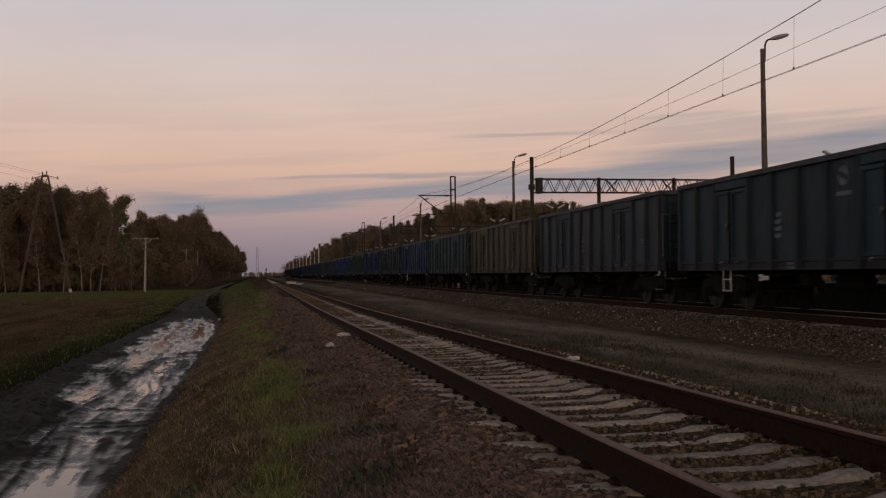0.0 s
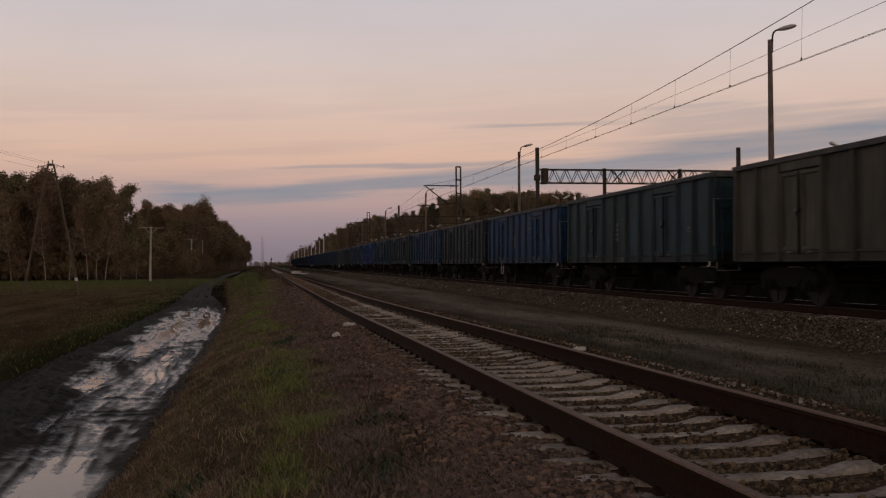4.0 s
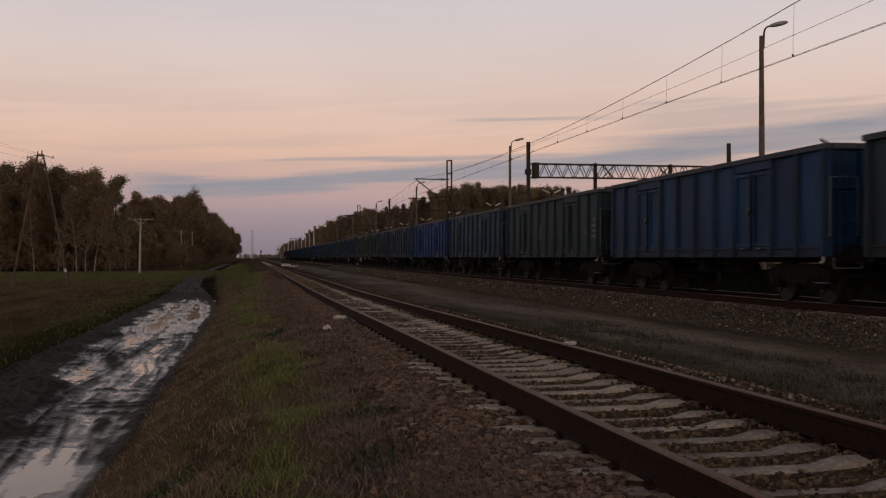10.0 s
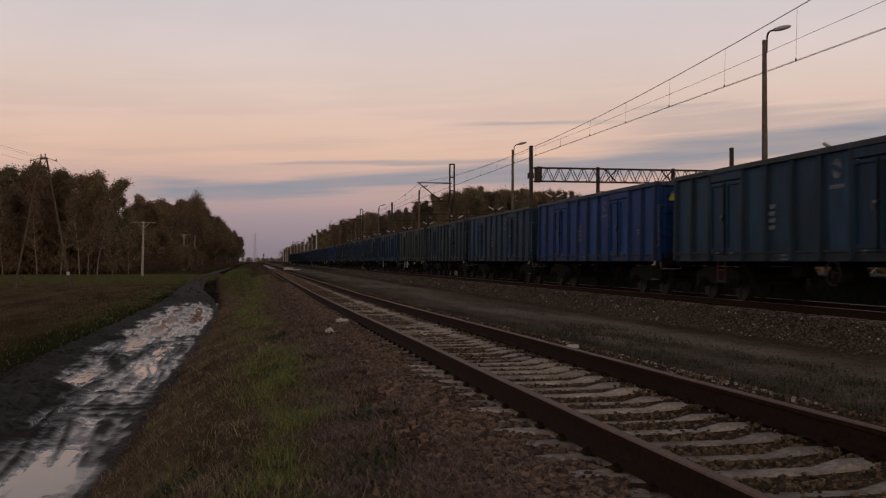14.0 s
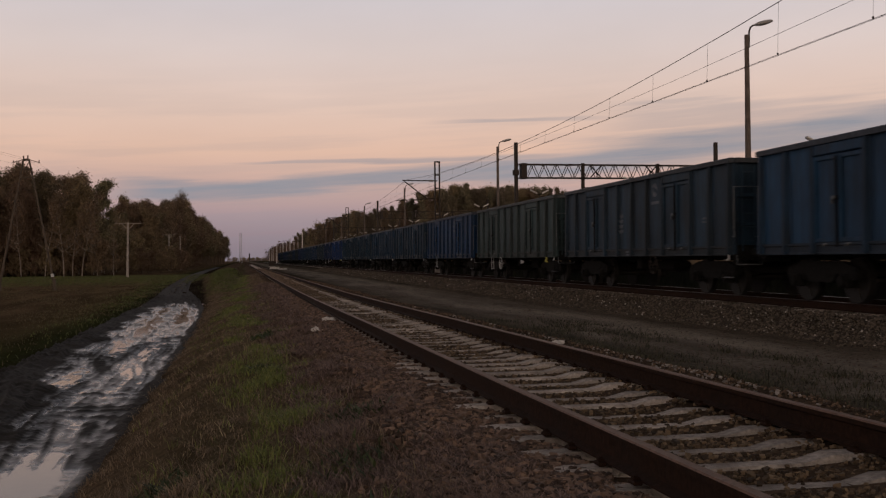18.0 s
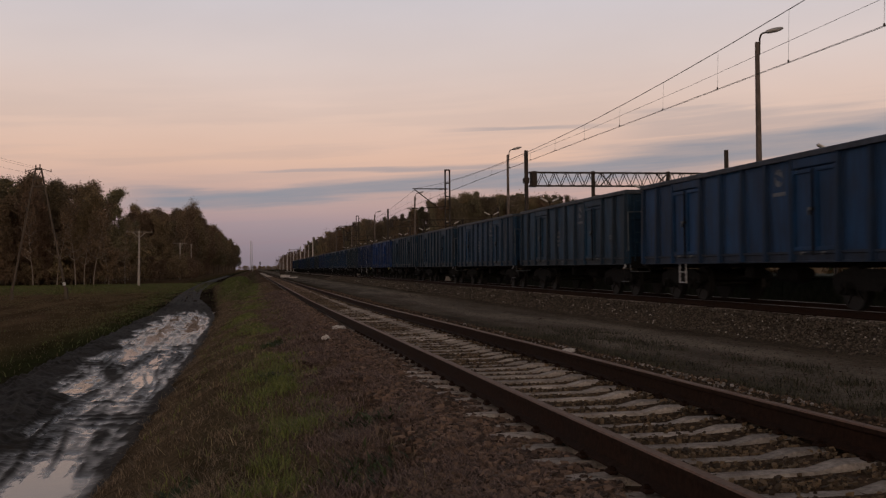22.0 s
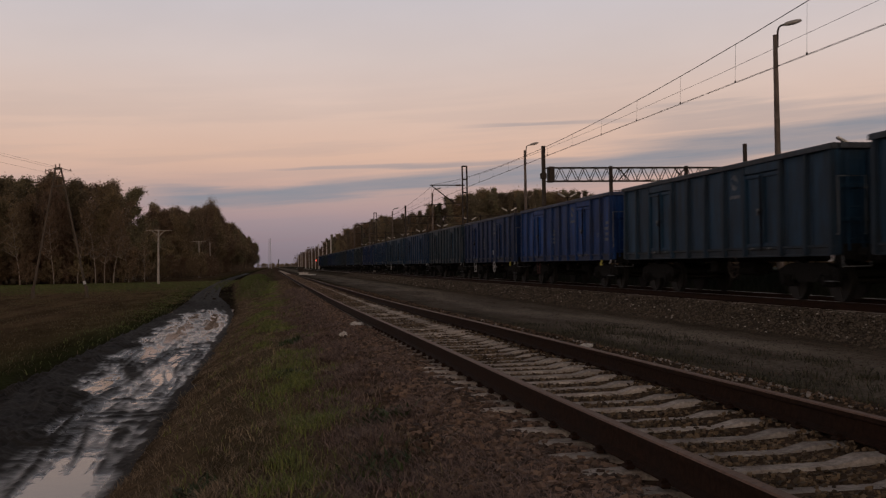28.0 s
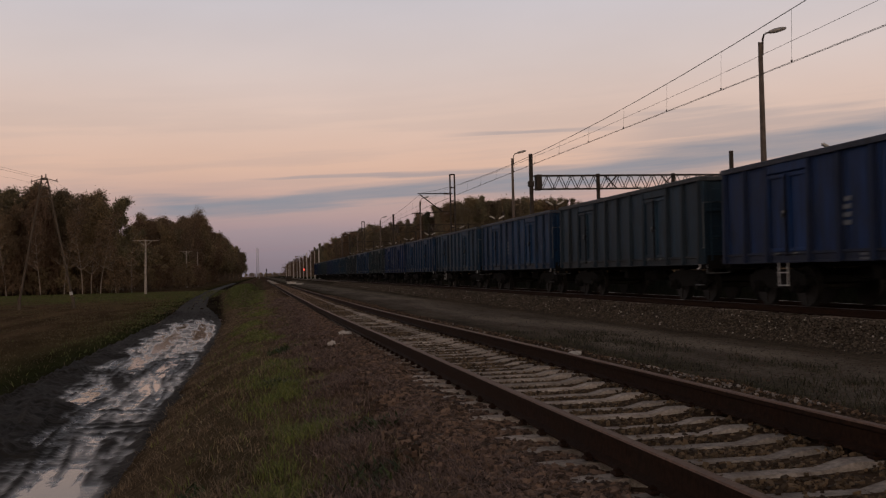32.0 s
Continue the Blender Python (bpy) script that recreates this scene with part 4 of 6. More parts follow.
def axle_box_bm():
    bm = B()
    box(bm, 0, 0, 0, 0.20, 0.26, 0.28, 0.03)
    rod(bm, (-0.10, 0, 0), (-0.17, 0, 0), 0.11, n=10)
    return bm


def spring_bm():
    bm = B()
    for k in range(5):
        rod(bm, (0, 0, 0.05 * k), (0, 0, 0.05 * k + 0.03), 0.085, n=8)
    rod(bm, (0, 0, -0.02), (0, 0, 0.27), 0.05, n=6)
    return bm


def wheelset_bm():
    """Two wheels on their axle, the tread at radius 0.46, with a dished web and lightening ribs."""
    bm = B()
    rod(bm, (-1.0, 0, 0), (1.0, 0, 0), 0.075, n=10)
    for s in (-1, 1):
        rod(bm, (s * 0.685, 0, 0), (s * 0.715, 0, 0), 0.49, n=24)
        rod(bm, (s * 0.715, 0, 0), (s * 0.82, 0, 0), 0.46, n=24)
        rod(bm, (s * 0.82, 0, 0), (s * 0.85, 0, 0), 0.17, 0.12, n=12)
        for k in range(4):
            a = k * math.pi / 2
            rod(bm, (s * 0.825, 0.16 * math.cos(a), 0.16 * math.sin(a)), (s * 0.825, 0.40 * math.cos(a), 0.40 * math.sin(a)), 0.022, n=5)
    return bm


def step_bm():
    """Foot step: a bent frame with two treads, hung under the sill."""
    bm = B()
    for y in (-0.20, 0.20):
        bar(bm, (0, y, SILL + 0.03), (0, y, SILL - 0.52), 0.022)
    for z in (SILL - 0.50, SILL - 0.22):
        box(bm, 0, 0, z, 0.06, 0.40, 0.020)
    return bm


def handwheel_bm():
    bm = B()
    n, R, thick = 20, 0.26, 0.014
    rings = []
    for k in range(n):
        a = 2 * math.pi * k / n
        rings.append([bm.verts.new((thick * math.sin(c), (R + thick * math.cos(c)) * math.cos(a), (R + thick * math.cos(c)) * math.sin(a))) for c in [2 * math.pi * j / 6 for j in range(6)]])
    for k in range(n):
        for j in range(6):
            bm.faces.new((rings[k][j], rings[k][(j + 1) % 6], rings[(k + 1) % n][(j + 1) % 6], rings[(k + 1) % n][j]))
    for k in range(3):
        a = 2 * math.pi * k / 3 + 0.5
        rod(bm, (0, 0, 0), (0, R * math.cos(a), R * math.sin(a)), 0.010, n=5)
    rod(bm, (-0.03, 0, 0), (0.16, 0, 0), 0.022, n=8)
    return bm


def handrail_bm(h=1.2):
    """A grab rail bent round the wagon's corner: down the side, across the end and down again."""
    bm = B()
    rod(bm, (0, 0, 0), (0, 0, h), 0.013, n=6)
    rod(bm, (0, 0, h), (0.62, 0, h), 0.011, n=6)
    rod(bm, (0.62, 0, h), (0.62, 0, 0), 0.013, n=6)
    for x in (0, 0.62):
        rod(bm, (x, 0, 0), (x, 0.10, 0), 0.011, n=6)
    return bm


def end_ladder_bm():
    bm = B()
    for x in (-0.16, 0.16):
        bar(bm, (x, -0.12, 1.1), (x, -0.12, RIM - 0.2), 0.03)
    for z in np.arange(1.35, RIM - 0.3, 0.33):
        rod(bm, (-0.16, -0.12, float(z)), (0.16, -0.12, float(z)), 0.012, n=5)
    return bm


def brake_gear_bm():
    bm = B()
    rod(bm, (-0.35, -0.9, 0.72), (-0.35, 0.1, 0.72), 0.19, n=12)
    rod(bm, (0.45, 0.3, 0.70), (0.45, 1.2, 0.70), 0.17, n=12)
    rod(bm, (0, -3.6, 0.62), (0, 3.6, 0.62), 0.025, n=6)
    box(bm, -0.75, 0.75, 0.78, 0.35, 0.4, 0.3, 0.03)
    for y in (-0.7, -0.1, 0.5, 1.0):
        bar(bm, (-0.35, y, 0.72), (-0.35, y, 1.02), 0.03)
    return bm


def bars_bm(lines, h=0.075, gap=0.05):
    """Unreadable lettering: rows of short plain bars, facing -x."""
    bm = B()
    for r, line in enumerate(lines):
        y = 0.0
        for w in line:
            box(bm, 0, y + w / 2, -r * (h + gap), 0.004, w * 0.8, h)
            y += w
    return bm


def badge_bm():
    """A round badge of two swept shapes."""
    bm = B()
    for s in (0, math.pi):
        ring = []
        for k in range(9):
            a = s + 0.5 + k / 8 * 2.9
            ring.append((0.18 * math.cos(a), 0.20 * math.sin(a)))
        for k in range(8, -1, -1):
            a = s + 0.5 + k / 8 * 2.9
            rr = 0.19 - 0.14 * math.sin(math.pi * k / 8)
            ring.append((rr * math.cos(a), rr * math.sin(a)))
        f = [bm.verts.new((-0.002, y, z)) for y, z in ring]
        g = [bm.verts.new((0.002, y, z)) for y, z in ring]
        for k in range(len(ring) - 1):
            bm.faces.new((f[k], f[k + 1], g[k + 1], g[k]))
        for k in range(8):
            bm.faces.new((f[k], f[k + 1], f[16 - k], f[17 - k]))
    return bm


class Kit:
    """The meshes that all wagons share."""


def wagon_kit():
    k = Kit()
    P, U = M_PAINT, M_UNDER
    k.post = mesh_of("post", post_bm(), P)
    k.panels = [(y0, y1) for y0, y1 in zip(STATIONS, STATIONS[1:])]
    k.panel = {(y0, y1): mesh_of("side_panel", side_panel_bm(y0, y1), P) for y0, y1 in k.panels if y1 - y0 < 1.5}
    k.leaf = mesh_of("door_leaf", door_leaf_bm(DOOR / 2 - 0.06), P)
    bm = B()
    box(bm, -0.02, 0, RIM - 0.23, 0.10, DOOR - 0.1, 0.22, 0.02)
    k.back = mesh_of("door_back", plate_bm(0.07, 0, (SILL + RIM) / 2 + 0.05, 0.03, DOOR, RIM - SILL - 0.25), P)
    k.lintel = mesh_of("door_lintel", bm, P)
    k.latch = mesh_of("door_latch", latch_bm(), U)
    k.end = mesh_of("end_wall", plate_bm(0, 0.03, (SILL + 0.2 + RIM - 0.1) / 2, 2 * HALF_W - 0.02, 0.06, RIM - 0.3 - SILL), P)
    k.end_post = mesh_of("end_post", plate_bm(0, -0.06, (SILL + RIM) / 2 - 0.05, 0.16, 0.12, RIM - SILL - 0.2, 0.02), P)
    k.corner = mesh_of("corner_post", plate_bm(0, -0.03, (SILL + RIM) / 2 - 0.05, 0.10, 0.10, RIM - SILL - 0.15, 0.02), P)
    k.end_rib = mesh_of("end_rib", plate_bm(0, -0.035, 0, 2 * HALF_W - 0.1, 0.07, 0.10, 0.02), P)
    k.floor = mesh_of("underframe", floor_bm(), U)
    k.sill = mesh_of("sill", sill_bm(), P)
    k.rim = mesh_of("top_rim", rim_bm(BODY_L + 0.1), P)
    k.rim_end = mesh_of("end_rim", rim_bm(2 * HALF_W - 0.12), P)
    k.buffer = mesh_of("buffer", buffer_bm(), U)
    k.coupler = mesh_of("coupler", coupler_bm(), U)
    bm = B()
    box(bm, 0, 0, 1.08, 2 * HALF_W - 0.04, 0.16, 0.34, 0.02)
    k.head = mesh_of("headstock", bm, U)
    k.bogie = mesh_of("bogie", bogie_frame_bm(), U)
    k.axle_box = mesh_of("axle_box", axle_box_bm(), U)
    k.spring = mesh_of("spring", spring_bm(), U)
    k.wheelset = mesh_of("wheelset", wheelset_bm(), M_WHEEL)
    k.step = mesh_of("step", step_bm(), M_WHITE)
    k.red_step = mesh_of("red_step", step_bm(), M_RED)
    k.end_step = mesh_of("end_step", step_bm(), U)
    k.handwheel = mesh_of("brake_handwheel", handwheel_bm(), M_WHITE)
    k.dull_wheel = mesh_of("brake_handwheel", handwheel_bm(), M_MAST)
    k.handrail = mesh_of("handrail", handrail_bm(), M_GRAB)
    k.ladder = mesh_of("end_ladder", end_ladder_bm(), P)
    bm = B()
    rod(bm, (-0.05, 0, 0.22), (-0.05, 0, 0), 0.013, n=6)
    rod(bm, (-0.05, 0, 0), (0.58, 0, 0), 0.013, n=6)
    rod(bm, (0.58, 0, 0), (0.58, 0, 0.22), 0.013, n=6)
    k.shunter_bar = mesh_of("shunter_handle", bm, M_GRAB)
    k.tread = mesh_of("step_tread", plate_bm(0, 0, 0, 0.16, 0.36, 0.02, 0.005), M_GRAB)
    bm = B()
    box(bm, -0.16, 0.02, 2.12, 0.03, 0.09, 0.07, 0.01)
    box(bm, -0.15, 0.07, 2.05, 0.02, 0.03, 0.12, 0.005)
    k.latch_handle = mesh_of("latch_handle", bm, M_GRAB)
    bm = B()
    box(bm, 0, 0, 0, 0.05, 0.09, 0.035, 0.008)
    rod(bm, (-0.02, 0.05, 0.01), (-0.02, 0.05, -0.06), 0.012, n=5)
    k.door_hook = mesh_of("door_hook", bm, M_GRAB)
    bm = B()
    rod(bm, (0, 0, 0.10), (0, 0, -0.02), 0.035, n=8)
    rod(bm, (0, 0, -0.02), (-0.02, 0.08, -0.10), 0.032, n=8)
    box(bm, 0, 0.02, -0.12, 0.07, 0.16, 0.05, 0.012)
    k.yellow_hook = mesh_of("towing_hook", bm, M_YELLOW)
    k.brake = mesh_of("brake_gear", brake_gear_bm(), U)
    k.text = [mesh_of("lettering_line", bars_bm([line], 0.095), M_LETTER) for line in [(0.33,), (0.49,), (0.40,), (0.48,)]]
    k.text_small = mesh_of("small_lettering", bars_bm([(0.1, 0.12, 0.1), (0.2, 0.1)], 0.05, 0.04), M_LETTER)
    k.badge = mesh_of("badge", badge_bm(), M_LETTER)
    bm = B()
    tri = [(-0.15, -0.11), (0.15, -0.11), (0.0, 0.16)]
    lo3, hi3 = [bm.verts.new((x, 0.0, z)) for x, z in tri], [bm.verts.new((x, 0.006, z)) for x, z in tri]
    for f in ([lo3, hi3[::-1]] + [(lo3[q], hi3[q], hi3[(q + 1) % 3], lo3[(q + 1) % 3]) for q in range(3)]):
        bm.faces.new(f)
    bmesh.ops.recalc_face_normals(bm, faces=bm.faces)
    k.triangle = mesh_of("warning_triangle", bm, M_YELLOW)
    k.badge_bar = mesh_of("badge_bar", plate_bm(0, 0, 0, 0.004, 0.56, 0.085), M_LETTER)
    bm = B()
    box(bm, 0, 0, 0, 0.004, 0.20, 0.22)
    k.plate = mesh_of("white_plate", bm, M_WHITE)
    bm = B()
    rod(bm, (0, 0, 0.10), (0, 0, -0.10), 0.022, n=6)
    rod(bm, (0, 0, -0.10), (-0.04, 0.05, -0.13), 0.022, n=6)
    k.end_hook = mesh_of("end_hook", bm, M_WHITE)
    bm = B()
    for z in (0, 0.09):
        box(bm, 0, 0.1, z, 0.05, 0.14, 0.07, 0.01)
    box(bm, -0.02, -0.15, 0.04, 0.03, 0.30, 0.10, 0.01)
    k.valve = mesh_of("brake_changeover", bm, M_WHITE)
    return k


# Wagons from the front of the train backwards: colour and what each one carries on its near side.
# k yellow towing hook, n lettering by the end, w handwheel, s step, d red step, b badge, t lettering, p white plate, y warning triangle, r handrail, v white changeover gear
GREY_GREEN, KHAKI, TEAL, BLUE, BRIGHT = (0.010, 0.027, 0.037), (0.053, 0.051, 0.036), (0.013, 0.034, 0.043), (0.0035, 0.030, 0.078), (0.003, 0.033, 0.130)
BROWN, SLATE, DARK_BLUE, OLIVE, NAVY = (0.0090, 0.0215, 0.0310), (0.006, 0.030, 0.057), (0.008, 0.034, 0.068), (0.026, 0.046, 0.046), (0.003, 0.021, 0.075)
ASH = (0.020, 0.033, 0.042)
INK = (0.010, 0.028, 0.045)
WAGONS = [(GREY_GREEN, "stbv"), (ASH, "tr"), (KHAKI, "wr"), (TEAL, "tr"), (BLUE, "stbr"), (BROWN, "tr"), (BLUE, "r"), (GREY_GREEN, "twrn"), (SLATE, "btwrd"), (BRIGHT, "tryb"),
          (DARK_BLUE, "tbr"), (INK, "tbwr"), (OLIVE, "swvrk"), (BLUE, "sbr"), (SLATE, "btr"), (DARK_BLUE, "btr"), (SLATE, "tr"), (SLATE, "bwr"), (BRIGHT, "btrdnk"), (NAVY, "stbpwrk"),
          (INK, "r"), (BLUE, "tr"), (DARK_BLUE, "sr"), (BLUE, "r"), (NAVY, "tr"), (GREY_GREEN, "r"), (BLUE, "r"), (BROWN, "r"), (SLATE, "r"), (BLUE, "r"), (NAVY, "r"), (TEAL, "r"), (SLATE, "r"), (NAVY, "r")]
NAMES = {ASH: "dusty blue-grey", INK: "blackened blue-grey", GREY_GREEN: "grimy grey-green", KHAKI: "faded khaki-brown", TEAL: "faded teal", BLUE: "dusty blue", BRIGHT: "bright blue", BROWN: "dirty dark blue-grey", SLATE: "slate-blue",
         DARK_BLUE: "dark blue", OLIVE: "weathered olive-grey", NAVY: "navy blue"}


def wagon(k, colour, gear, seed):
    r = random.Random(seed)
    w = thing("gondola_wagon", NAMES[colour] + " open-top goods wagon with ribbed steel sides, rolling", "goods wagon", "wagons of the goods train")
    made = []

    def put(name, me, m, parent=w, tone=None):
        ob = part(name, me, None, parent, m=m)
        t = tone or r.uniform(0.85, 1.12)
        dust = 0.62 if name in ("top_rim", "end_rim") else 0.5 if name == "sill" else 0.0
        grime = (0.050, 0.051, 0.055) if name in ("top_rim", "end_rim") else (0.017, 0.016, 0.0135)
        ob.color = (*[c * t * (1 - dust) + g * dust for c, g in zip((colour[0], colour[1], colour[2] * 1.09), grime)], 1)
        made.append(ob)
        return ob

    put("underframe", k.floor, pose(0, 0, 0))
    for near, turn in ((True, 0), (False, 180)):
        s = -1 if near else 1

        def at(y, x=HALF_W, z=0):
            return pose(s * x, y, z, 0, 0, turn)

        for y0, y1 in k.panels:
            mid = (y0 + y1) / 2
            if y1 - y0 < 1.5:
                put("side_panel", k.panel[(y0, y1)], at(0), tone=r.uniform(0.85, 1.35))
            elif near:
                put("door_back", k.back, at(mid))
                put("door_lintel", k.lintel, at(mid))
                for j in (-1, 1):
                    put("door_leaf", k.leaf, at(mid + j * DOOR / 4), tone=r.uniform(0.85, 1.3))
                put("door_latch", k.latch, at(mid))
                put("latch_handle", k.latch_handle, at(mid))
                for j in (-1, 1):
                    put("door_hook", k.door_hook, pose(-HALF_W - 0.09, mid + j * 0.42 + r.uniform(-0.05, 0.05), SILL + 0.21))
            else:
                put("door_back", k.back, at(mid))
                put("door_lintel", k.lintel, at(mid))
                for j in (-1, 1):
                    put("door_leaf", k.leaf, at(mid + j * DOOR / 4))
        for y in STATIONS:
            yy = max(-6.24, min(6.24, y))
            # Posts darker than panels: the shading on the posts put into their tone.
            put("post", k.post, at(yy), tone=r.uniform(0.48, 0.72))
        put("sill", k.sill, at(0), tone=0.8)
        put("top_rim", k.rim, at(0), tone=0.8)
    for e, turn in ((-1, 0), (1, 180)):
        at_end = pose(0, e * (BODY_L / 2 - 0.02), 0, 0, 0, turn)
        wall = put("end_wall", k.end, at_end, tone=0.85)
        for x in (-0.62, 0.62):
            put("end_post", k.end_post, pose(x, 0, 0), wall, tone=0.8)
        for x in (-HALF_W + 0.05, HALF_W - 0.05):
            put("corner_post", k.corner, pose(x, 0, 0), wall, tone=0.85)
        for z in (1.75, 2.45):
            put("end_rib", k.end_rib, pose(0, 0, z), wall, tone=0.85)
        put("end_rim", k.rim_end, pose(0, e * (BODY_L / 2), 0, 0, 0, 90 if e < 0 else -90), tone=0.8)
        put("headstock", k.head, pose(0, e * (BODY_L / 2 - 0.05), 0))
        put("coupler", k.coupler, pose(0, e * (BODY_L / 2 + 0.02), 1.04, 0, 0, turn))
        for x in (-0.875, 0.875):
            put("buffer", k.buffer, pose(x, e * (BODY_L / 2 + 0.02), 1.06, 0, 0, turn))
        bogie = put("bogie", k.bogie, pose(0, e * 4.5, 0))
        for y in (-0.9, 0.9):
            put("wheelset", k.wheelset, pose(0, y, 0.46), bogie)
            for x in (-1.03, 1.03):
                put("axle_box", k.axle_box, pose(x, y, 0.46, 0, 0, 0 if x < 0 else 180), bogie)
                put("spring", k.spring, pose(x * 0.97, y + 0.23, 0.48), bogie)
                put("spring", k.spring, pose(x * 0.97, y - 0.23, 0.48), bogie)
    put("end_ladder", k.ladder, pose(-1.05, -BODY_L / 2 - 0.02, 0))
    put("brake_gear", k.brake, pose(0, 0, 0))
    skin = -HALF_W - 0.031
    if "t" in gear:
        for q, line in enumerate(k.text):
            put("lettering_line", line, pose(skin, 0.72, 2.25 - 0.16 * q))
        put("small_lettering", k.text_small, pose(skin, -5.05, 1.95))
        put("small_lettering", k.text_small, pose(-HALF_W - 0.05, 0.2, SILL + 0.14))
    if "b" in gear:
        put("badge", k.badge, pose(skin, -1.72, 2.88))
        put("badge_bar", k.badge_bar, pose(skin, -1.72, 2.52))
    if "y" in gear:
        put("warning_triangle", k.triangle, pose(-0.95, -BODY_L / 2 - 0.045, 2.90))
    if "p" in gear:
        put("white_plate", k.plate, pose(skin, -1.3, 1.52))
    if "s" in gear:
        put("step", k.step, pose(-HALF_W - 0.03, 3.5, 0))
    if "d" in gear:
        put("red_step", k.red_step, pose(-HALF_W - 0.03, 3.5, 0))
    if "w" in gear:
        put("brake_handwheel", k.handwheel if "s" in gear else k.dull_wheel, pose(-HALF_W - 0.05, 1.9 if "s" in gear and "v" in gear else -1.6, SILL - 0.24))
    if "v" in gear:
        put("brake_changeover", k.valve, pose(-HALF_W - 0.03, 1.65 if "b" in gear else -1.65, SILL - 0.22))
    if "r" in gear:
        put("handrail", k.handrail, pose(-HALF_W - 0.02, -6.44, 1.45))
        put("end_hook", k.end_hook, pose(-HALF_W - 0.06, -6.24, SILL + 0.02))
        put("handrail", k.handrail, pose(-HALF_W + 0.64, 6.44, 1.45, 0, 0, 180))
    put("shunter_handle", k.shunter_bar, pose(-HALF_W + 0.06, -6.52, 0.78))
    put("step_tread", k.tread, pose(-HALF_W + 0.01, -6.1, 0.47))
    if "k" in gear:
        put("towing_hook", k.yellow_hook, pose(-HALF_W - 0.05, -5.25, SILL - 0.04))
    if "n" in gear:
        for q, line in enumerate(k.text):
            put("lettering_line", line, pose(skin, -6.0, 2.30 - 0.19 * q))
    put("end_step", k.end_step, pose(-HALF_W + 0.05, -6.1, -0.05))
    return w


KIT = wagon_kit()
TRAIN = [wagon(KIT, c, g, 100 + i) for i, (c, g) in enumerate(WAGONS)]


# ---- overhead line: masts, portals, wires ----
WIRE_X, CONTACT_Z = 12.95, 5.985
LATTICE_Y, CONCRETE_Y = [8.4, 79.4, 150.8], [264.0, 334.0, 393.0, 465.0, 525.0, 600.0]


def cantilever(parent, h, reach, up):
    """Bracket arm of a mast: top tube, stay and registration arm with insulators, reaching towards -x."""
    bm = B()
    rod(bm, (0, 0, h), (-reach - 0.4, 0, h + 0.02), 0.045, n=6)
    rod(bm, (-reach - 0.25, 0, h - 0.04), (-0.85, 0, h - up + 0.12), 0.045, n=6)
    part("bracket_tube", bm, M_MAST, parent)
    bm = B()
    rod(bm, (0, 0, h - up + 0.15), (-reach - 0.9, 0, h - up - 0.02), 0.03, n=6)
    part("registration_arm", bm, M_MAST, parent)
    bm = B()
    for z in (h, h - up):
        for j in range(4):
            rod(bm, (-0.35 - 0.09 * j, 0, z), (-0.40 - 0.09 * j, 0, z), 0.085, n=8)
    part("insulator", bm, M_PORCELAIN, parent)


def lattice_mast(y):
    t = thing("catenary_mast", "dark steel lattice mast carrying a wire bracket", "catenary mast", "masts of the overhead line", m=pose(15.2, y, -0.35))
    for x in (-0.18, 0.18):
        bm = B()
        box(bm, x, 0, 4.55, 0.10, 0.16, 9.1)
        part("channel", bm, M_MAST, t)
    z = 0.6
    while z < 9.1:
        bm = B()
        box(bm, 0, 0, min(z, 9.06), 0.28, 0.17, 0.10)
        part("batten", bm, M_MAST, t)
        z += 1.06
    bm = B()
    box(bm, 0, 0, 0.25, 0.8, 0.8, 0.7, 0.04)
    part("footing", bm, M_POLE, t)
    cantilever(t, 7.55, 2.4, 1.55)
    return t


def concrete_mast(y):
    t = thing("catenary_mast", "pale concrete mast carrying a wire bracket", "catenary mast", "masts of the overhead line", m=pose(15.0, y, -0.40))
    bm = B()
    rod(bm, (0, 0, 0), (0, 0, 8.6), 0.20, 0.14, n=10)
    part("shaft", bm, M_SLAB, t)
    cantilever(t, 7.6, 2.2, 1.5)
    return t


for y in LATTICE_Y:
    lattice_mast(y)
for y in CONCRETE_Y:
    concrete_mast(y)


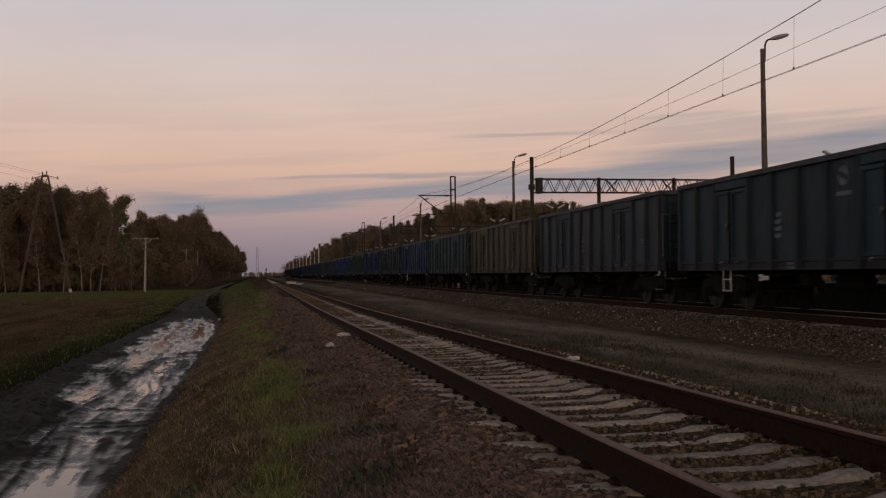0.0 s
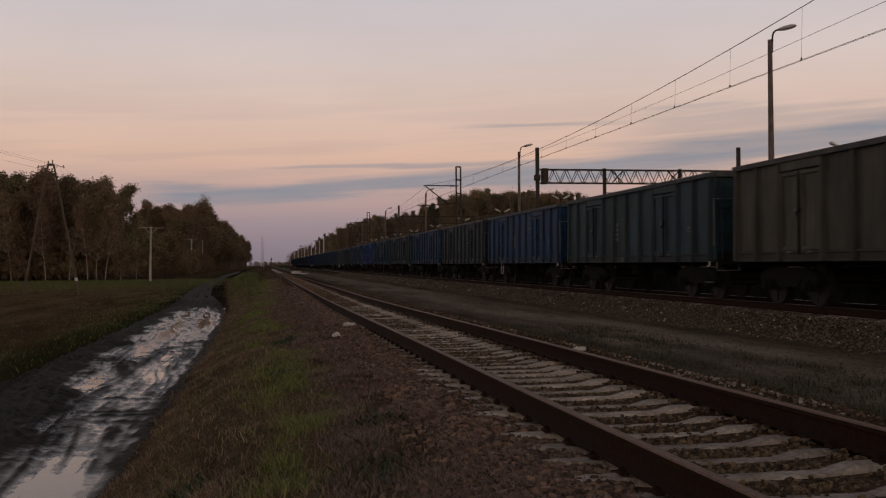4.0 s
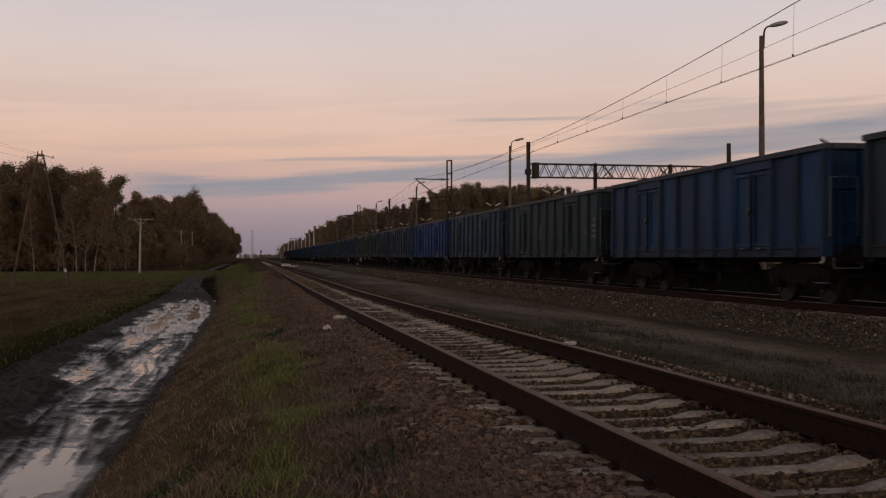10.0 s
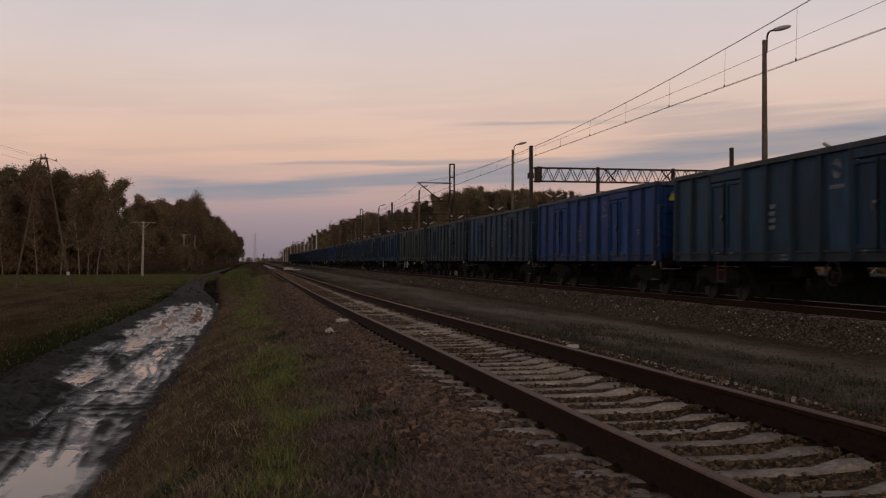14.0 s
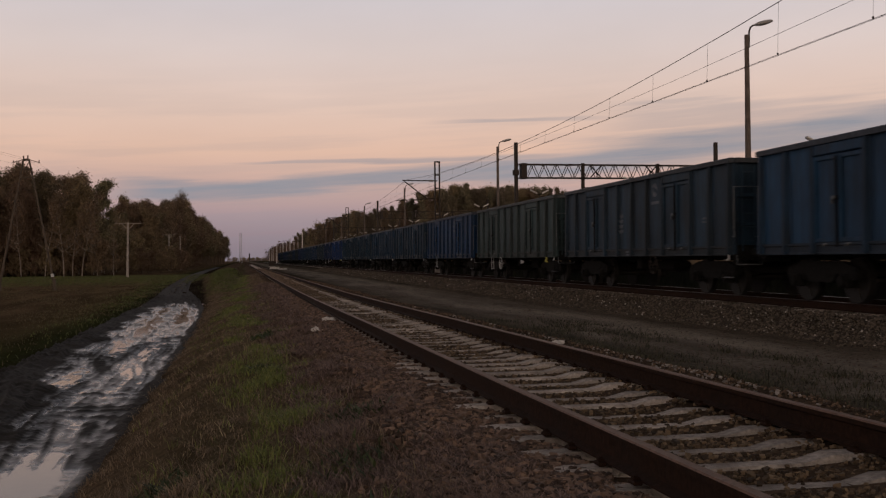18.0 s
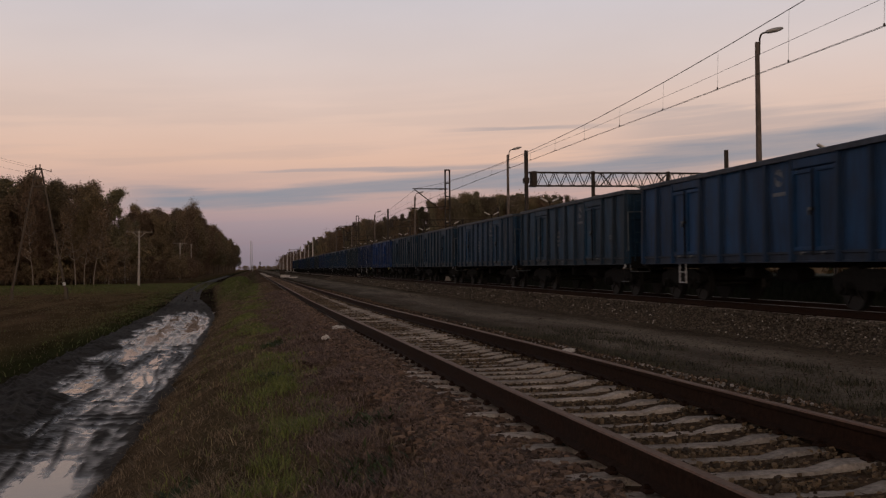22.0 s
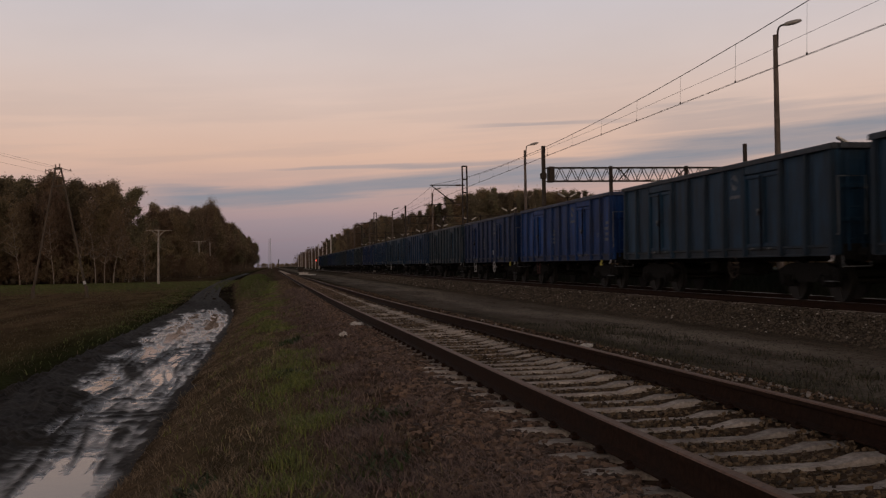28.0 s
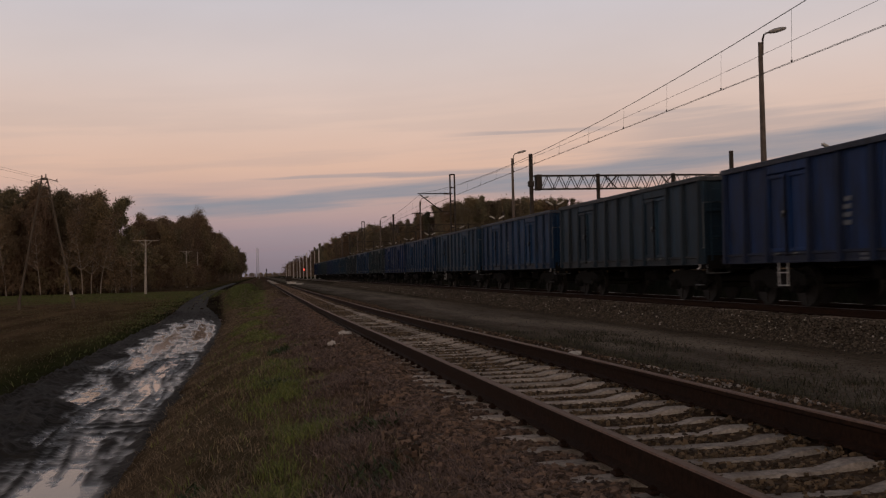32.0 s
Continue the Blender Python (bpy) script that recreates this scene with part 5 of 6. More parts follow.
def portal(y, x0, x1, detailed=True):
    """A portal across the station tracks: two masts and a lattice girder with a drop post."""
    t = thing("catenary_portal", "dark steel portal with a lattice girder across the station tracks", "catenary portal", "portals over the station", m=pose(0, y, -0.45))
    for x, h in ((x0, 10.05), (x1, 10.25)):
        bm = B()
        box(bm, x, 0, h / 2, 0.24, 0.26, h)
        part("portal_mast", bm, M_MAST, t)
    lo, hi = 7.42, 8.42
    for z in (lo, hi):
        for yy in (-0.3, 0.3):
            bm = B()
            box(bm, (x0 + x1) / 2, yy, z, x1 - x0 - 0.3, 0.07, 0.08)
            part("girder_chord", bm, M_MAST, t)
    bm = B()
    box(bm, x0 + 0.55, 0, (lo + hi) / 2, 0.42, 0.66, hi - lo + 0.16, 0.03)
    part("girder_bearing", bm, M_MAST, t)
    bm = B()
    box(bm, x0 - 0.02, 0, (lo + hi) / 2 - 0.1, 0.42, 0.4, 0.42, 0.03)
    part("clamp", bm, M_MAST, t)
    n = int((x1 - x0 - 1.0) / 0.46)
    for yy in ((-0.3, 0.3) if detailed else (-0.3,)):
        for k in range(n):
            a = x0 + 0.8 + 0.46 * k
            bm = B()
            lohi = (lo, hi) if k % 2 == 0 else (hi, lo)
            bar(bm, (a, yy, lohi[0]), (a + 0.46, yy, lohi[1]), 0.042)
            part("girder_lacing", bm, M_MAST, t)
    for a in (x0 + 5.75, x0 + 10.2):
        bm = B()
        for zz in ((lo, hi), (hi, lo)):
            bar(bm, (a, 0, zz[0]), (a + 0.95, 0, zz[1]), 0.075)
        part("cross_brace", bm, M_MAST, t)
    bm = B()
    box(bm, x0 + 5.2, 0, 6.9, 0.22, 0.22, 3.3)
    rod(bm, (x0 + 5.2, 0, 6.72), (x0 + 6.3, 0, 6.72), 0.03, n=6)
    part("drop_post", bm, M_MAST, t)
    bm = B()
    box(bm, x0 + 11.2, 0, 6.9, 0.22, 0.22, 3.3)
    part("drop_post", bm, M_MAST, t)
    bm = B()
    rod(bm, (x0 + 6.0, 0, 6.72), (x0 + 6.45, 0, 6.72), 0.09, n=8)
    part("insulator", bm, M_PORCELAIN, t)
    return t


portal(73.2, 20.0, 36.0)
portal(148.0, 19.4, 36.0, False)
portal(222.0, 19.4, 34.0, False)


def wire(points, r, name, parent, n=5):
    """One unbroken thin tube through the points."""
    bm = B()
    p = [Vector(q) for q in points]
    rings = []
    for k, q in enumerate(p):
        d = (p[min(k + 1, len(p) - 1)] - p[max(k - 1, 0)]).normalized()
        u = d.cross(Vector((0, 0, 1))).normalized()
        v = u.cross(d)
        rings.append([bm.verts.new(q + (u * math.cos(a) + v * math.sin(a)) * r) for a in [2 * math.pi * j / n for j in range(n)]])
    for a, b in zip(rings, rings[1:]):
        for j in range(n):
            bm.faces.new((a[j], a[(j + 1) % n], b[(j + 1) % n], b[j]))
    return part(name, bm, M_WIRE, parent)


def messenger_z(y):
    """Sag of the carrying wire between its masts."""
    if y < 50:
        return 6.42 + 0.00119 * (50 - y) ** 2
    if y < LATTICE_Y[1]:
        return 6.42 + 0.0010 * (y - 50) ** 2
    ms = LATTICE_Y[1:] + CONCRETE_Y
    for a, b in zip(ms, ms[1:]):
        if a <= y <= b:
            return 6.35 + 0.95 * ((2 * y - a - b) / (b - a)) ** 2
    return 7.3


def overhead_line():
    t = thing("overhead_line", "overhead wires of the railway with droppers", "overhead wire", m=pose(0, 0, 0))
    ys = list(np.arange(8.4, 150.9, 3.55)) + list(np.arange(155, 600, 12.0))
    wire([(WIRE_X + 0.22 * math.cos(y * 0.044), y, messenger_z(y)) for y in ys], 0.0115, "carrying_wire", t)
    for dx in (-0.03, 0.03):
        wire([(WIRE_X + dx + 0.25 * math.cos(y * 0.044), y, CONTACT_Z) for y in ys[::2]], 0.0065, "contact_wire", t)
    ms = LATTICE_Y + CONCRETE_Y
    feeder = []
    for a, b in zip(ms[:-1], ms[1:]):
        for k in range(6):
            u = k / 6
            feeder.append((14.6, a + (b - a) * u, 7.005 + 0.5 * (2 * u - 1) ** 2))
    wire(feeder, 0.0065, "feeder_wire", t)
    y = 11.5
    while y < 150:
        zt = messenger_z(y)
        bm = B()
        rod(bm, (WIRE_X + 0.22 * math.cos(y * 0.044), y, zt), (WIRE_X + 0.25 * math.cos(y * 0.044), y + 0.1, CONTACT_Z), 0.0035, n=4)
        box(bm, WIRE_X + 0.25 * math.cos(y * 0.044), y + 0.1, CONTACT_Z + 0.03, 0.028, 0.04, 0.06)
        part("dropper", bm, M_WIRE, t)
        y += 3.85
    for x, z in ((26.3, 6.1), (33.0, 6.1)):
        wire([(x, y, z + (0 if z < 7 else 0.9 * (2 * ((y - 73.2) / 75 % 1) - 1) ** 2 - 0.3)) for y in np.arange(73.2, 300, 12.5)], 0.011, "station_wire", t)


overhead_line()


# ---- platform added behind the goods track; its dark face fills gaps under wagons ----
def platform():
    t = thing("platform", "low dark concrete platform added behind the goods track to close the gaps under the wagons", "platform", kind="structure", m=pose(0, 0, 0))
    y = -12.0
    while y < 196:
        bm = B()
        box(bm, 16.35, y + 2.95, 0.05, 0.28, 5.86, 1.15, 0.02)
        part("edge_block", bm, M_GAP_SHADE, t)
        y += 5.9
    bm = B()
    box(bm, 19.6, 92.0, 0.02, 6.2, 208.0, 1.10)
    part("deck", bm, M_GAP_SHADE, t)


platform()


# ---- lamps of the station ----
def street_lamp(y, x=17.5, h=9.35, tilt=0.0, skin=M_POLE_DARK, look_of="tall dark concrete"):
    t = thing("street_lamp", look_of + " lamp post with one outreach lamp, unlit", "street lamp", "lamp posts of the station", m=pose(x, y, -0.40, 0, tilt, 0))
    bm = B()
    rod(bm, (0, 0, 0), (0, 0, h - 0.15), 0.135, 0.078, n=10)
    part("pole", bm, skin, t)
    bm = B()
    pts = [(0.08, 0, h - 0.6), (0.10, 0, h - 0.02), (0.15, 0, h + 0.12), (0.24, 0, h + 0.19), (0.36, 0, h + 0.21)]
    for a, b in zip(pts, pts[1:]):
        rod(bm, a, b, 0.032, n=6)
    part("arm", bm, M_MAST, t)
    bm = B()
    bmesh.ops.create_uvsphere(bm, u_segments=12, v_segments=8, radius=1.0, matrix=Matrix.Translation((0.66, 0, h + 0.30)) @ pose(0, 0, 0, 0, -14, 0) @ Matrix.Diagonal((0.38, 0.15, 0.085, 1)))
    part("lamp_head", bm, M_LAMP, t)
    return t


for y in (33.07, 68.9, 110.6, 148.5, 184.0, 219.0):
    street_lamp(y)
for y in (289.0, 312.0, 366.0, 429.0, 481.0, 560.0):
    street_lamp(y, 15.2, 8.3, 0.0, M_SLAB, "pale concrete")


def twin_lamp(y, x=19.5, h=5.72):
    if y < 60:
        h = 5.22
    t = thing("platform_lamp", "slim platform lamp post with two white upswept lamp heads", "platform lamp", "twin lamps of the platform", m=pose(x, y, -0.40))
    bm = B()
    rod(bm, (0, 0, 0), (0, 0, h), 0.06, 0.045, n=8)
    part("pole", bm, M_MAST, t)
    for s in ((-1, 1) if y > 40 else (-1,)):
        bm = B()
        rod(bm, (0, 0, h - 0.1), (s * 0.18, 0, h - 0.02), 0.025, n=6)
        part("arm", bm, M_MAST, t)
        bm = B()
        box(bm, 0, 0, 0, 0.52, 0.17, 0.09, 0.03, m=Matrix.Translation((s * 0.40, 0, h + 0.10)) @ pose(0, 0, 0, 0, -s * 27, 0))
        part("lamp_head", bm, M_LAMP_WHITE, t)
    return t


for k in range(12):
    twin_lamp(31.6 + 16.95 * k)


def signal(x, y, h, lit):
    t = thing("railway_signal", "railway signal post showing a red light" if lit else "dark railway signal post far down the line", "railway signal", m=pose(x, y, -0.3))
    bm = B()
    rod(bm, (0, 0, 0), (0, 0, h), 0.09, n=8)
    part("post", bm, M_MAST, t)
    bm = B()
    box(bm, 0, -0.1, h - 0.6, 0.5, 0.2, 1.3, 0.05)
    part("head", bm, M_MAST, t)
    bm = B()
    rod(bm, (0, -0.21, h - 0.9), (0, -0.26, h - 0.9), 0.26 if lit else 0.09, n=12)
    part("lens", bm, M_RED_GLOW if lit else M_LAMP, t)
    return t


signal(16.95, 404.0, 4.35, True)
signal(2.6, 430.0, 4.2, False)


def far_lattice_tower():
    t = thing("radio_mast", "thin pale lattice mast far down the line", "radio mast", m=pose(-1.7, 760.0, -0.8))
    for x in (-0.9, 0.9):
        bm = B()
        rod(bm, (x, 0, 0), (x * 0.6, 0, 22.5), 0.20, 0.15, n=6)
        part("leg", bm, M_WHITE, t)
    for k in range(9):
        bm = B()
        bar(bm, (-0.8, 0, 1 + 2.2 * k), (0.8, 0, 3.2 + 2.2 * k), 0.2)
        part("brace", bm, M_WHITE, t)


far_lattice_tower()


def slab_stack(x, y, rz, w, n):
    t = thing("slab_stack", "stack of pale concrete slabs beside the track", "concrete slabs", m=pose(x, y, -0.36, 0, 0, rz))
    for k in range(n):
        bm = B()
        box(bm, 0.08 * (k % 2), 0.05 * k, 0.09 + 0.17 * k, w, 1.1, 0.15, 0.02)
        part("slab", bm, M_SLAB, t)


slab_stack(4.75, 160.0, 6, 1.3, 2)
slab_stack(5.7, 150.0, -24, 0.9, 1)


def relay_box(x, y):
    t = thing("relay_box", "dark lineside equipment box", "equipment box", m=pose(x, y, -0.36))
    bm = B()
    box(bm, 0, 0, 0.65, 1.1, 0.6, 1.1, 0.04)
    part("cabinet", bm, M_MAST, t)
    bm = B()
    box(bm, 0, 0, 0.1, 1.2, 0.7, 0.2, 0.02)
    part("plinth", bm, M_POLE, t)


relay_box(5.6, 205.0)


# ---- power poles of the field ----
def a_pole():
    t = thing("power_pole", "tall timber A-frame power pole in the field", "power pole", m=pose(-16.62, 84.5, -1.22, 0, 0, -4))
    H = 10.38
    for s in (-1, 1):
        bm = B()
        rod(bm, (s * 2.15, 0, 0), (s * 0.20, 0, H), 0.10, 0.07, n=8)
        part("leg", bm, M_WOOD, t)
        bm = B()
        box(bm, s * 2.06, 0, 0.45, 0.22, 0.24, 1.0, 0.02)
        part("concrete_stub", bm, M_WOOD, t)
        if s > 0:
            bm = B()
            rod(bm, (1.93, 0, 1.1), (1.885, 0, 1.35), 0.125, n=8)
            part("white_band", bm, M_WHITE, t)
    for z in (H - 1.45, H - 0.8, H - 0.1):
        bm = B()
        w = 0.22 + (H - z) * 0.19
        bar(bm, (-w, 0, z), (w, 0, z), 0.10, 0.14)
        part("tie", bm, M_WOOD, t)
    bm = B()
    bar(bm, (-0.42, 0, H - 1.45), (0.22, 0, H - 0.2), 0.06)
    part("brace", bm, M_WOOD, t)
    for s in (-1, 1):
        bm = B()
        bar(bm, (0, 0, H + 0.02), (s * 1.05, 0, H - 0.30), 0.05)
        part("crossarm", bm, M_WOOD, t)
        bm = B()
        rod(bm, (s * 0.96, 0, H - 0.3), (s * 0.96, 0, H - 0.10), 0.05, 0.035, n=6)
        part("insulator", bm, M_PORCELAIN, t)
    bm = B()
    rod(bm, (0.12, 0, H - 0.1), (0.12, 0, H + 0.3), 0.05, n=6)
    part("top_insulator", bm, M_PORCELAIN, t)
    bm = B()
    rod(bm, (-0.2, 0, H - 0.1), (-0.2, 0, H + 0.25), 0.05, n=6)
    part("top_insulator", bm, M_PORCELAIN, t)
    return t


a_pole()


def t_pole(x, y, h, w, rz=0.0):
    t = thing("power_pole", "pale concrete power pole with a wide crossarm", "power pole", "concrete power poles along the wood", m=pose(x, y, -1.2, 0, rz, 0))
    bm = B()
    rod(bm, (0, 0, 0), (0, 0, h), 0.19, 0.11, n=8)
    part("shaft", bm, M_POLE, t)
    bm = B()
    bar(bm, (-w / 2, 0, h - 0.12), (w / 2, 0, h - 0.12), 0.08, 0.08)
    part("crossarm", bm, M_POLE, t)
    for s in (-1, 1):
        bm = B()
        bar(bm, (0, 0, h - 1.0), (s * w * 0.24, 0, h - 0.15), 0.08)
        part("strut", bm, M_POLE, t)
    for s in (-0.46, 0.0, 0.46):
        bm = B()
        rod(bm, (s * w, 0, h - 0.1), (s * w, 0, h + 0.28), 0.07, 0.05, n=6)
        part("insulator", bm, M_PORCELAIN, t)
    return t


t_pole(-16.15, 150.6, 7.80, 3.7, 0.9)
t_pole(-16.3, 236.0, 8.3, 3.0)
t_pole(-15.4, 262.0, 8.6, 0.5)


def field_wires():
    t = thing("power_lines", "thin power lines between the field poles", "power line", m=pose(0, 0, 0))
    tips = [(-16.62 - 0.96, 84.5, 8.8), (-16.62, 84.5, 9.2), (-16.62 + 0.96, 84.5, 8.8)]
    for i, (x, y, z) in enumerate(tips):
        far = (-16.15 + (i - 1) * 1.7, 150.6, 6.85)
        pts = []
        for k in range(9):
            u = k / 8
            pts.append((x + (far[0] - x) * u, y + (far[1] - y) * u, z + (far[2] - z) * u - 1.2 * u * (1 - u) * 2))
        wire(pts, 0.006, "power_line", t, 4)
        pts = [(x - 7.5 * u, y - 60 * u, z + 1.5 * u - 3.0 * u * (1 - u)) for u in (0, 0.25, 0.5, 0.75, 1.0)]
        wire(pts, 0.006, "power_line", t, 4)


field_wires()


# ---- trees ----
def branch_tubes(bm, r, start, direction, length, radius, depth, ends, bend=0.35, kids=4):
    """A limb that bends, tapers and forks."""
    p, d = Vector(start), Vector(direction).normalized()
    steps = 4
    for k in range(steps):
        q = p + d * (length / steps)
        ra, rb = radius * (1 - 0.75 * k / steps), radius * (1 - 0.75 * (k + 1) / steps)
        rod(bm, p, q, max(ra, 0.012), max(rb, 0.010), n=5 if depth else 7, caps=False)
        p = q
        ends.append((p.copy(), depth))
        if depth < 2 and k > 0:
            for _ in range(kids if depth == 0 else 2):
                a = r.uniform(0, 2 * math.pi)
                side = Vector((math.cos(a), math.sin(a), r.uniform(0.1, 0.9)))
                branch_tubes(bm, r, p, (d * 0.5 + side).normalized(), length * r.uniform(0.25, 0.45), rb * 0.55, depth + 1, ends, bend, kids)
        d = (d + Vector((r.uniform(-bend, bend), r.uniform(-bend, bend), r.uniform(0, bend))) * 0.6).normalized()
    return bm


def tree_meshes(name, seed, height, bark, leaf, leaves, spread, crown_from, leaf_size, bare=0.0, taper=0.75, girth=0.013, rise=(0.25, 0.9), nodes=9, puff=0.026):
    """Trunk with limbs, and a crown of loose leaf clumps hung round the limb ends."""
    r = random.Random(seed)
    bm, ends = B(), []
    trunk_h = height * 0.92
    p, d = Vector((0, 0, 0)), Vector((r.uniform(-0.05, 0.05), r.uniform(-0.05, 0.05), 1)).normalized()
    n = nodes
    for k in range(n):
        q = p + d * (trunk_h / n)
        rod(bm, p, q, height * girth * (1 - 0.85 * k / n), height * girth * (1 - 0.85 * (k + 1) / n), n=7, caps=False)
        p = q
        d = (d + Vector((r.uniform(-0.06, 0.06), r.uniform(-0.06, 0.06), 0))).normalized()
        u = (k + 1) / n
        if u > crown_from:
            for _ in range(3):
                a = r.uniform(0, 2 * math.pi)
                ln = spread * height * (1.15 - taper * u) * r.uniform(0.6, 1.15)
                branch_tubes(bm, r, p, (math.cos(a), math.sin(a), r.uniform(*rise)), ln, height * 0.0045 * (1.3 - u), 1, ends)
            ends.append((p.copy(), 0))
    trunk = mesh_of(name + "_trunk", bm, bark)
    g = np.random.default_rng(seed)
    e = np.array([v for v, _ in ends])
    idx = g.integers(0, len(e), leaves)
    c = e[idx] + g.normal(0, 1, (leaves, 3)) * height * puff
    c[:, 2] = np.clip(c[:, 2], height * crown_from * 0.6, None)
    if bare:
        c = c[g.uniform(0, 1, leaves) > bare]
    m = len(c)
    ax = g.normal(0, 1, (m, 3))
    ax /= np.linalg.norm(ax, axis=1)[:, None]
    bx = np.cross(ax, g.normal(0, 1, (m, 3)))
    bx /= np.linalg.norm(bx, axis=1)[:, None] + 1e-9
    s = leaf_size * g.uniform(0.5, 1.4, (m, 1))
    v = np.stack([c - ax * s, c + bx * s * 0.55, c + ax * s, c - bx * s * 0.55], 1).reshape(-1, 3)
    f = np.arange(m * 4).reshape(-1, 4)
    crown = raw_mesh(name + "_crown", v, f, leaf)
    return trunk, crown


KINDS = [("oak", tree_meshes("oak", 11, 17.0, M_BARK, M_LEAF, 17000, 0.26, 0.22, 0.15), "broad tree in thinning brown autumn leaf"),
         ("oak", tree_meshes("oak_b", 12, 16.0, M_BARK, M_LEAF_G, 18000, 0.28, 0.16, 0.15), "broad tree still in dull green-brown leaf"),
         ("alder", tree_meshes("alder", 13, 16.0, M_BARK, M_LEAF, 13000, 0.20, 0.25, 0.14), "slim tree in dark brown autumn leaf"),
         ("pine", tree_meshes("pine", 14, 19.0, M_BARK, M_NEEDLE, 6500, 0.17, 0.45, 0.22), "dark pine with a high crown"),
         ("birch", tree_meshes("birch", 15, 16.0, M_BIRCH, M_LEAF, 2400, 0.18, 0.28, 0.15, 0.35, girth=0.0065), "nearly bare birch with a pale trunk"),
         ("bare_tree", tree_meshes("bare_tree", 16, 17.0, M_BARK, M_LEAF, 700, 0.27, 0.25, 0.16, 0.3), "bare tree with fine dark twigs"),
         ("spruce", tree_meshes("spruce", 17, 18.0, M_BARK, M_NEEDLE, 11000, 0.125, 0.08, 0.12, taper=1.13, rise=(-0.15, 0.25), nodes=15, puff=0.015), "dark spruce with a pointed crown"),
         ("bush", tree_meshes("bush", 18, 5.0, M_BARK, M_LEAF, 3600, 0.42, 0.05, 0.13), "rusty brown bush at the edge of the wood"),
         ("oak", tree_meshes("oak_c", 19, 17.0, M_BARK, M_LEAF_RUST, 15000, 0.27, 0.15, 0.16), "broad tree in rusty yellow autumn leaf"),
         ("spruce", tree_meshes("spruce_b", 20, 18.5, M_BARK, M_NEEDLE_PALE, 12000, 0.135, 0.06, 0.12, taper=1.14, rise=(-0.15, 0.25), nodes=15, puff=0.015), "dull green spruce with a pointed crown"),
         ("alder", tree_meshes("alder_b", 22, 16.5, M_BARK, M_NEEDLE_PALE, 14000, 0.22, 0.18, 0.15), "slim tree in olive-brown leaf"),
         ("bare_tree", tree_meshes("tall_bare_tree", 26, 23.5, M_BARK, M_LEAF, 15000, 0.24, 0.50, 0.085, 0.2, 0.55, rise=(0.5, 1.5), nodes=16, puff=0.018), "tall tree in thin autumn leaf, its twigs against the sky"),
         ("bush", tree_meshes("rusty_bush", 27, 5.0, M_BARK, M_LEAF_RUST, 3600, 0.42, 0.05, 0.12), "rust-coloured bush where the track bends by the wood")]


def tree(kind, x, y, z, scale, turn):
    nm, (trunk, crown), label = KINDS[kind]
    t = thing(nm, label, "bush" if nm == "bush" else "tree", "trees of the wood", m=Matrix.Translation((x, y, z)) @ pose(0, 0, 0, 0, 0, turn) @ Matrix.Scale(scale, 4))
    part("trunk", trunk, None, t)
    part("crown", crown, None, t)
    return t


